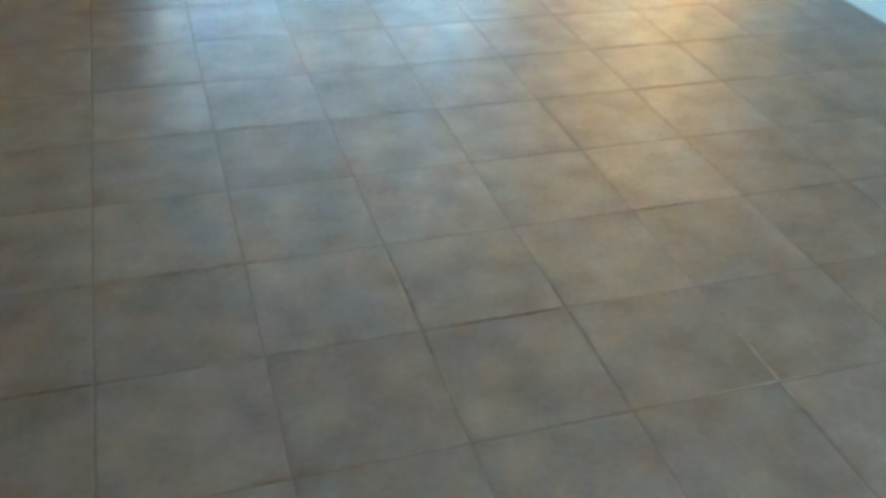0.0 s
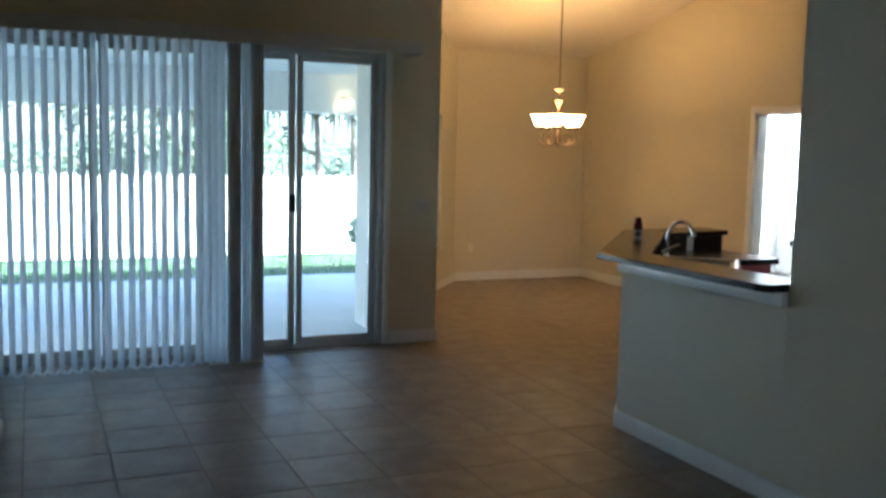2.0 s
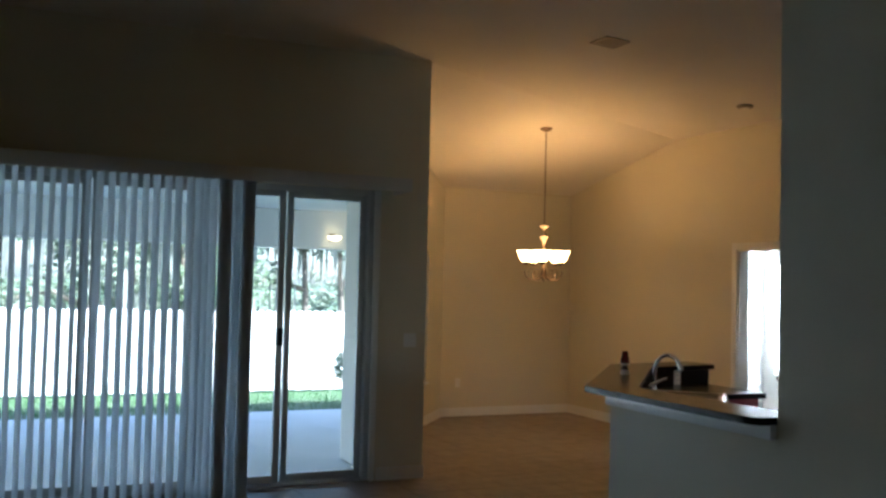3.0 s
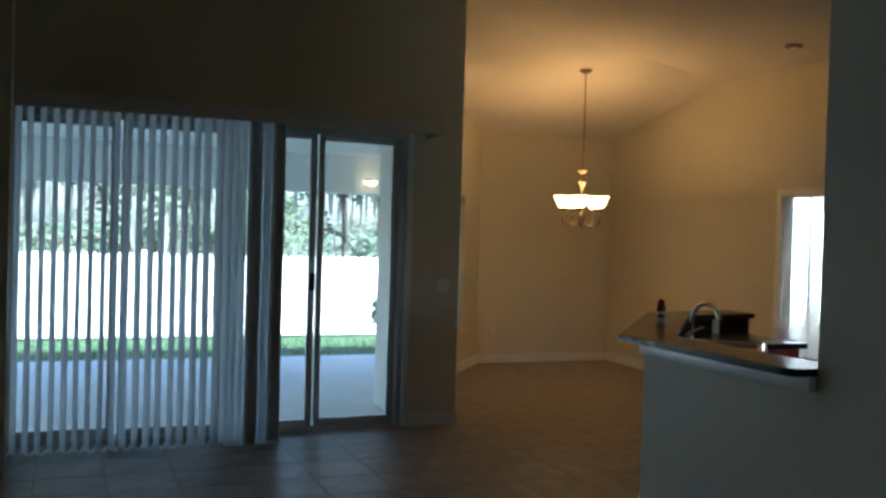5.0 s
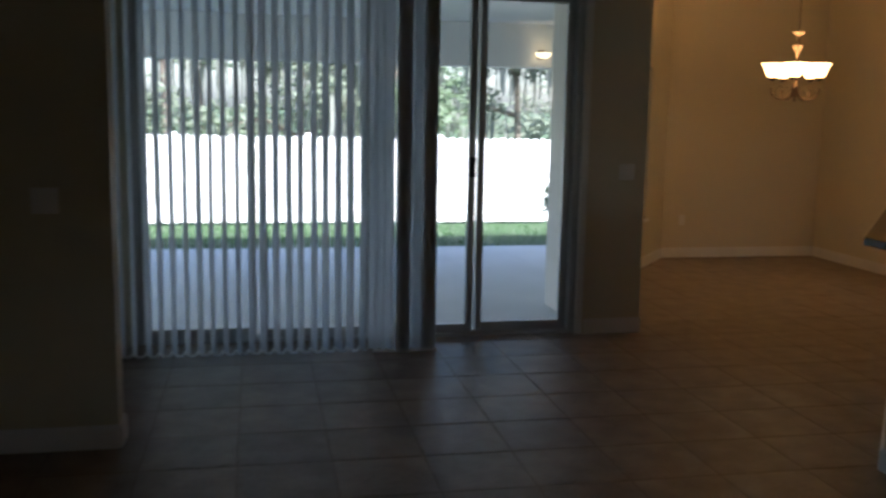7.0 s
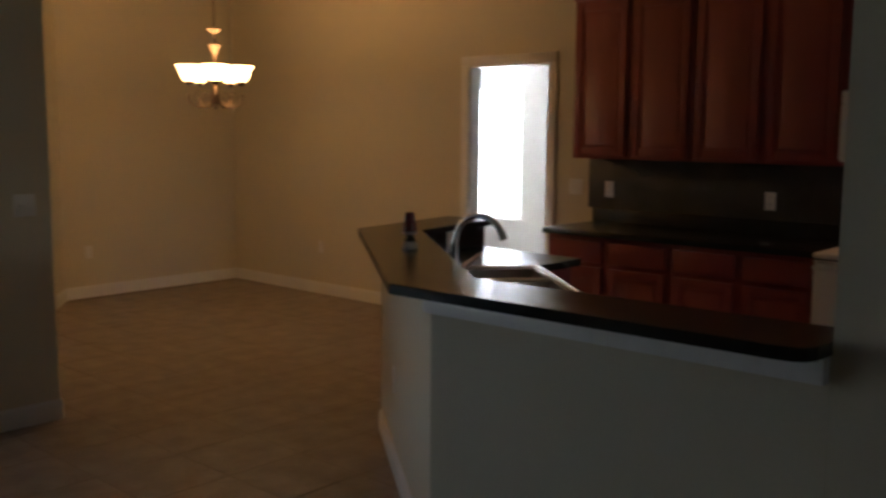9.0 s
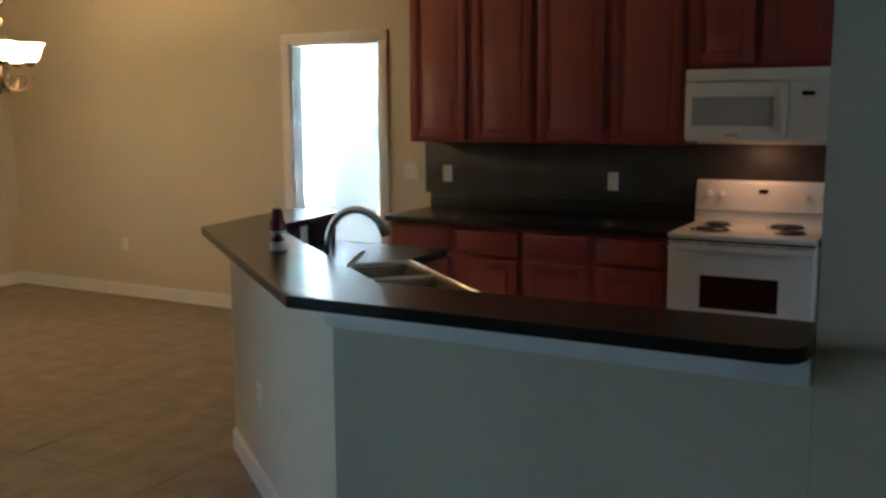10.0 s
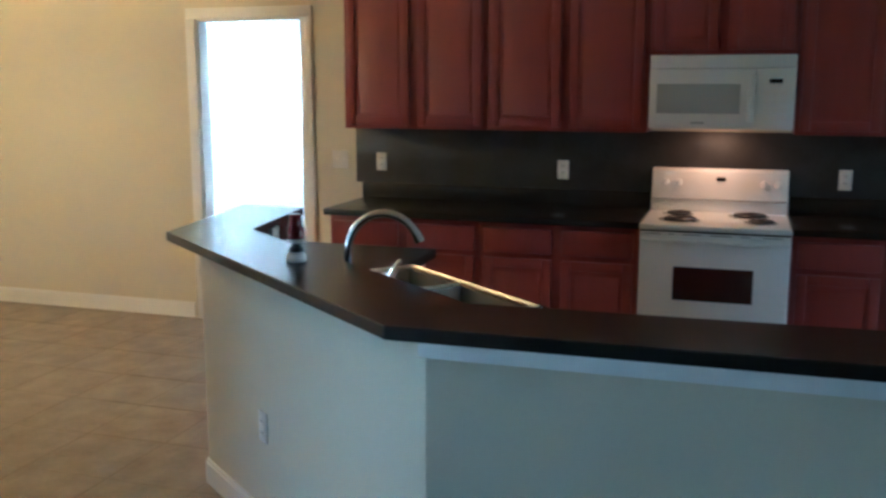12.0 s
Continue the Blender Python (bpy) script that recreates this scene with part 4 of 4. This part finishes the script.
def smoke_alarm():
    x, y = 2.93, 4.31
    z = ceil_z(x, y)
    v = thing("smoke_alarm", (x, y, z), "small round recessed ceiling fitting with a brown rim", "ceiling fitting")
    part("rim", lathe(B(), [(0.075, 0.006), (0.078, -0.01), (0.06, -0.022), (0.05, -0.024)], x, y, z, 28), M_VENT, v)
    part("centre", lathe(B(), [(0.05, -0.0215), (0.03, -0.028), (0.002, -0.029)], x, y, z, 24), M_PLATE, v)


smoke_alarm()

# ---- outside ----
def ground_z(y):
    return -0.07 - 0.38 * max(0.0, min(1.0, (y - 9.9) / 5.0))


bm = B()
xs = [-900, -60, -12, -6, 0, 6, 12, 60, 900]
ys = [-900, -60, -8, 8.6, 9.25, 9.9, 11, 12, 13, 14, 15, 20, 60, 900]
gv = [[bm.verts.new((x, y, ground_z(y) if y > 9 else -0.37)) for x in xs] for y in ys]
for r0, r1 in zip(gv, gv[1:]):
    for i in range(len(xs) - 1):
        bm.faces.new((r0[i], r0[i + 1], r1[i + 1], r1[i]))
solid("ground", bm, M_GROUND, "green lawn reaching to the horizon", "ground")
solid("patio", box(B(), -7.2, 4.2, YN + 0.16, 9.34, -0.45, -0.01, 0.01), M_CONC, "grey concrete patio slab under the roof", "patio")
bm = B()
prism(bm, [(-7.2, YS + 0.2), (-0.36, YS + 0.2), (-0.36, 5.95), (1.65, YN + 0.16), (-7.2, YN + 0.16)], -0.45, -0.0101)
solid("patio", bm, M_CONC, "grey concrete patio slab under the roof", "patio")
LAN = [(-7.2, YS + 0.2), (-0.39, YS + 0.2), (-0.39, 5.93), (1.60, YN + 0.2), (4.2, YN + 0.2), (4.2, 9.33), (-7.2, 9.33)]
solid("ceiling_lanai", prism(B(), LAN, 2.5505, 2.62), M_STUCCO, "white stucco patio ceiling", "ceiling")
solid("beam_lanai", box(B(), -7.2, 4.2, 9.06, 9.33, 2.065, 2.55, 0.01), M_STUCCO, "white stucco beam along the patio roof", "beam")
for x in (-7.2, 3.95):
    solid("patio_column", box(B(), x, x + 0.25, 9.07, 9.32, -0.02, 2.065, 0.01), M_STUCCO, "white stucco patio column", "column", kind="structure")
# stucco skin outside the nook and the house end
bm = B()
prism(bm, [(-0.385, YS + 0.2), (-0.361, YS + 0.2), (-0.361, 5.95), (-0.385, 5.96)], 0, 2.55)
solid("wall_stucco", bm, M_STUCCO2, "beige stucco outer wall beside the sliding door, darkened for shade", "wall")
solid("wall_house_west", prism(B(), [(W0 - 0.15, YS + 0.0), (-3.8, YS), (-3.8, YS + 0.2), (W0 - 0.15, YS + 0.2)], 0, 3.5), M_STUCCO, "white stucco outer wall", "wall")
solid("wall_house_corner", prism(B(), [(W0 - 0.15, 3.19), (W0, 3.19), (W0, YS), (W0 - 0.15, YS)], 0, 3.5), M_STUCCO, "white stucco outer wall", "wall")
# roof out of view, added to block the sun over house and patio
bm = B()
rf = [(-7.4, -6.2, 3.75), (7.2, -6.2, 3.75), (7.2, 9.7, 2.68), (-7.4, 9.7, 2.68), (-7.4, 1.5, 5.2), (7.2, 1.5, 5.2)]
v = [bm.verts.new(p) for p in rf]
for f in ((0, 1, 5, 4), (4, 5, 2, 3)):
    bm.faces.new([v[i] for i in f])
ex = bmesh.ops.extrude_face_region(bm, geom=bm.faces[:])["geom"]
bmesh.ops.translate(bm, verts=[q for q in ex if isinstance(q, bmesh.types.BMVert)], vec=(0, 0, 0.1))
bmesh.ops.recalc_face_normals(bm, faces=bm.faces[:])
solid("roof", bm, M_ROOF, "unseen brown shingle gable roof added to keep the sun off", "roof")


def lanai_lamp():
    x, y = 0.46, 8.97
    p = thing("patio_lamp", (x, 9.06, 2.2), "lit frosted bowl lamp fixed to the patio beam", "lamp")
    bm = B()
    box(bm, x - 0.04, x + 0.04, 9.045, 9.059, 2.16, 2.26, 0.004)
    tube(bm, [(x, 9.05, 2.21), (x, 9.01, 2.20), (x, y, 2.19)], 0.008, 8)
    part("bracket", bm, M_NICKEL, p)
    part("bowl", lathe(B(), [(0.003, -0.06), (0.04, -0.055), (0.075, -0.035), (0.095, 0.0), (0.09, 0.002), (0.02, 0.01)], x, y - 0.02, 2.225, 24), M_LANAI, p, "lit frosted glass bowl")


lanai_lamp()


def fence():
    fy = 15.0
    z0 = ground_z(fy)
    f = thing("fence", (0, fy, z0), "tall white vinyl picket fence at the end of the lawn", "fence")
    r = random.Random(3)
    mesh = None
    for i in range(150):
        x = -11 + i * 0.152
        if mesh is None:
            bm = B()
            prof = [(-0.068, 0.05), (0.068, 0.05), (0.068, 1.50), (0.03, 1.535), (-0.03, 1.535), (-0.068, 1.50)]
            a = [bm.verts.new((u, -0.011, w)) for u, w in prof]
            b = [bm.verts.new((u, 0.011, w)) for u, w in prof]
            bm.faces.new(a[::-1])
            bm.faces.new(b)
            for k in range(6):
                bm.faces.new((a[k], a[(k + 1) % 6], b[(k + 1) % 6], b[k]))
            bmesh.ops.recalc_face_normals(bm, faces=bm.faces[:])
            mesh = bpy.data.meshes.new("picket")
            bm.to_mesh(mesh)
            bm.free()
            mesh.materials.append(M_FENCE)
        p = new("picket", mesh)
        p.parent = f
        p.location = (x, r.uniform(-0.002, 0.002), r.uniform(-0.006, 0.006))
    for zz in (0.25, 0.78, 1.32):
        part("rail", box(B(), -11.1, 11.9, fy + 0.012, fy + 0.05, z0 + zz, z0 + zz + 0.09, 0.004), M_FENCE, f)
    for i in range(11):
        x = -11 + i * 2.28 + 0.076
        bm = B()
        box(bm, x - 0.06, x + 0.06, fy + 0.05, fy + 0.17, z0 - 0.02, z0 + 1.58, 0.005)
        part("post", bm, M_FENCE, f)


fence()


def leaf_cloud(verts, faces, c, rad, n, size, r, droop=0.0):
    for _ in range(n):
        d = Vector((r.gauss(0, 1), r.gauss(0, 1), r.gauss(0, 1)))
        d.normalize()
        p = Vector(c) + Vector((d.x * rad[0], d.y * rad[1], d.z * rad[2])) * (r.random() ** 0.4)
        s = size * r.uniform(0.6, 1.4)
        u = Vector((r.gauss(0, 1), r.gauss(0, 1), r.gauss(0, 0.5))).normalized()
        w = u.orthogonal().normalized()
        k = len(verts)
        verts += [p - u * s, p + w * s * 0.45, p + u * s, p - w * s * 0.45 - Vector((0, 0, droop * s))]
        faces.append((k, k + 1, k + 2, k + 3))


def tree(x, y, h, spread, low, seed, leaf, moss=0):
    r = random.Random(seed)
    z0 = ground_z(y)
    t = thing("tree", (x, y, z0), "leafy tree with hanging grey moss behind the fence" if moss else "dense green leafy tree behind the fence", "tree")
    bm = B()
    pts, rs = [], []
    for k in range(8):
        u = k / 7
        pts.append((x + 0.25 * math.sin(seed + u * 2.5) * u, y + 0.2 * math.cos(seed * 2 + u * 2) * u, z0 - 0.05 + h * 0.8 * u))
        rs.append(0.08 * (1 - 0.75 * u) * h / 7)
    tube(bm, pts, rs, 9)
    tips = []
    for k in range(9):
        u = r.uniform(low, 0.95)
        b = Vector(pts[min(7, int(u * 7))])
        a = r.uniform(0, 6.28)
        L = spread * r.uniform(0.5, 1.0)
        e = b + Vector((math.cos(a) * L, math.sin(a) * L, r.uniform(-0.1, 0.7) * L * 0.6))
        m = (b + e) / 2 + Vector((0, 0, 0.15 * L))
        tube(bm, [b, m, e], [0.055 * h / 7, 0.035 * h / 7, 0.012], 6)
        tips += [e, m]
    part("trunk", bm, M_BARK, t, "rough brown trunk with limbs")
    verts, faces = [], []
    for e in tips + [Vector(pts[-1])]:
        rr = spread * r.uniform(0.22, 0.42)
        leaf_cloud(verts, faces, e, (rr, rr, rr * 0.75), 190, 0.09, r)
    me = bpy.data.meshes.new("crown")
    o = ORIGIN[t]
    me.from_pydata([tuple(v - o) for v in verts], [], faces)
    me.materials.append(leaf)
    c = new("crown", me)
    c.parent = t
    if moss:
        verts, faces = [], []
        for e in tips:
            for _ in range(moss):
                p = e + Vector((r.gauss(0, 0.35), r.gauss(0, 0.3), r.uniform(-0.2, 0.2)))
                L = r.uniform(0.4, 1.5)
                w = r.uniform(0.02, 0.06)
                a = r.uniform(0, 3.14)
                dx, dy = w * math.cos(a), w * math.sin(a)
                k = len(verts)
                verts += [p + Vector((-dx, -dy, 0)), p + Vector((dx, dy, 0)), p + Vector((dx * 0.8 + r.gauss(0, 0.03), dy, -L * 0.6)), p + Vector((r.gauss(0, 0.03), 0, -L)), p + Vector((-dx * 0.8, -dy, -L * 0.5))]
                faces.append((k, k + 1, k + 2, k + 3, k + 4))
        me = bpy.data.meshes.new("moss")
        me.from_pydata([tuple(v - o) for v in verts], [], faces)
        me.materials.append(M_MOSS)
        q = new("moss", me)
        q.parent = t
        tagged(q, "grey hanging moss")
    return t


TREES = ((-8.6, 19.0, 8.0, 2.6, 0.15), (-6.2, 17.6, 7.0, 2.2, 0.12), (-3.9, 19.5, 8.5, 2.6, 0.12), (-1.9, 17.7, 6.5, 2.1, 0.14), (0.2, 19.4, 8.0, 2.2, 0.25),
         (3.5, 20.6, 8.5, 2.0, 0.42), (4.4, 20.4, 9.0, 2.2, 0.42), (6.4, 18.2, 7.5, 2.3, 0.2), (8.9, 20.0, 8.5, 2.6, 0.15), (-10.5, 22.0, 9.0, 3.0, 0.1), (11.5, 22.5, 9.0, 3.0, 0.12), (-5.0, 24.0, 10.0, 3.2, 0.1), (0.6, 25.0, 9.0, 2.6, 0.2))
for i, (x, y, h, sp, low) in enumerate(TREES):
    tree(x, y, h, sp, low, i + 4, M_LEAF2 if i % 2 else M_LEAF, 10 if i % 3 != 1 else 5)


def shrub(x, y, h, w, seed, n=600):
    r = random.Random(seed)
    z0 = ground_z(y)
    t = thing("shrub", (x, y, z0), "low green leafy shrub by the lawn", "shrub")
    bm = B()
    for k in range(6):
        a = r.uniform(0, 6.28)
        tube(bm, [(x, y, z0 - 0.02), (x + w * 0.3 * math.cos(a), y + w * 0.3 * math.sin(a), z0 + h * 0.5), (x + w * 0.5 * math.cos(a), y + w * 0.5 * math.sin(a), z0 + h * 0.85)], [0.012, 0.008, 0.004], 5)
    part("stems", bm, M_BARK, t)
    verts, faces = [], []
    for k in range(7):
        leaf_cloud(verts, faces, (x + r.gauss(0, w * 0.25), y + r.gauss(0, w * 0.25), z0 + h * r.uniform(0.25, 0.8)), (w * 0.3, w * 0.3, h * 0.2), n // 7, 0.045, r)
    me = bpy.data.meshes.new("foliage")
    me.from_pydata([tuple(v - ORIGIN[t]) for v in verts], [], faces)
    me.materials.append(M_LEAF)
    c = new("foliage", me)
    c.parent = t


shrub(1.45, 10.9, 1.1, 0.55, 11)

# woods far behind the fence
r = random.Random(77)
verts, faces = [], []
for k in range(170):
    x = -26 + 52 * k / 169
    leaf_cloud(verts, faces, (x + r.gauss(0, 0.5), 27 + r.gauss(0, 1.2), r.uniform(0.2, 4.5) * (1 if abs(x - 4.5) > 3.5 else 0.42)), (1.0, 0.8, 0.9), 75, 0.17, r)
me = bpy.data.meshes.new("woods")
me.from_pydata([tuple(v) for v in verts], [], faces)
me.materials.append(M_LEAF2)
tagged(new("woods", me), "uneven belt of far green woods", "trees", "", "stuff")

# lawn blades
r = random.Random(8)
verts, faces = [], []
for k in range(16000):
    x, y = r.uniform(-7, 6), 9.37 + 5.6 * r.random()
    z = ground_z(y)
    h, w, a = r.uniform(0.03, 0.075), r.uniform(0.004, 0.008), r.uniform(0, 3.14)
    lx, ly = r.gauss(0, 0.02), r.gauss(0, 0.02)
    i = len(verts)
    verts += [(x - w * math.cos(a), y - w * math.sin(a), z - 0.005), (x + w * math.cos(a), y + w * math.sin(a), z - 0.005), (x + lx, y + ly, z + h)]
    faces.append((i, i + 1, i + 2))
me = bpy.data.meshes.new("grass")
me.from_pydata(verts, [], faces)
me.materials.append(M_GRASS)
tagged(new("grass", me), "short green lawn grass", "grass", "", "stuff")

# ---- floor tiles ----
TS = 0.42
floor_ob = bpy.data.objects["floor"]


def tile_geo(x0, y0, x1, y1):
    b = 0.0035
    return [(x0, y0, -0.004), (x1, y0, -0.004), (x1, y1, -0.004), (x0, y1, -0.004), (x0, y0, -b * 0.4), (x1, y0, -b * 0.4), (x1, y1, -b * 0.4), (x0, y1, -b * 0.4),
            (x0 + b, y0 + b, 0), (x1 - b, y0 + b, 0), (x1 - b, y1 - b, 0), (x0 + b, y1 - b, 0)], [(0, 1, 5, 4), (1, 2, 6, 5), (2, 3, 7, 6), (3, 0, 4, 7), (4, 5, 9, 8), (5, 6, 10, 9), (6, 7, 11, 10), (7, 4, 8, 11), (8, 9, 10, 11)]


g = 0.003
tv, tf = tile_geo(-TS / 2 + g, -TS / 2 + g, TS / 2 - g, TS / 2 - g)
tile_me = bpy.data.meshes.new("floor_tile")
tile_me.from_pydata(tv, [], tf)
tile_me.materials.append(M_TILE)
cells = []
for i in range(-16, 18):
    for j in range(-18, 24):
        cx, cy = -2.821 + TS * (i + 0.5), 0.6026 + TS * (j + 0.5)
        inside = cy < 5.1 or (cx - D0.x) * DN.x + (cy - D0.y) * DN.y < 0.02 and cx > -0.1
        if W0 - 0.1 < cx < 6.5 and S0 - 0.1 < cy < (YN + 0.1 if cx < 3.6 else 7.9) and inside:
            cells.append((cx, cy))
near = [c for c in cells if -4.6 < c[0] < 0.2 and -2.4 < c[1] < YS + 0.1]
near.sort(key=lambda c: abs(c[0] + 2.4) + abs(c[1] - 1.5) * 0.6)
near = near[:300]
chosen = set(near)
for cx, cy in near:
    o = new("floor_tile", tile_me)
    o.parent = floor_ob
    o.location = (cx, cy, 0)
verts, faces = [], []
for c in cells:
    if c in chosen:
        continue
    k = len(verts)
    verts += [(c[0] + x, c[1] + y, z) for x, y, z in tv]
    faces += [tuple(k + q for q in f) for f in tf]
me = bpy.data.meshes.new("floor_tiles_rest")
me.from_pydata(verts, [], faces)
me.materials.append(M_TILE)
rest = new("floor_tile_field", me)
rest.parent = floor_ob
tagged(rest, "", "", "", "stuff")

# ---- splashback behind the kitchen worktop ----
splash = part("splash_panel", box(B(), XK - 0.009, XK - 0.001, -0.62, 3.885, 1.0125, 1.374, 0.001), M_SLATE, bpy.data.objects["wall_east"], "dark slate-grey splashback panel")
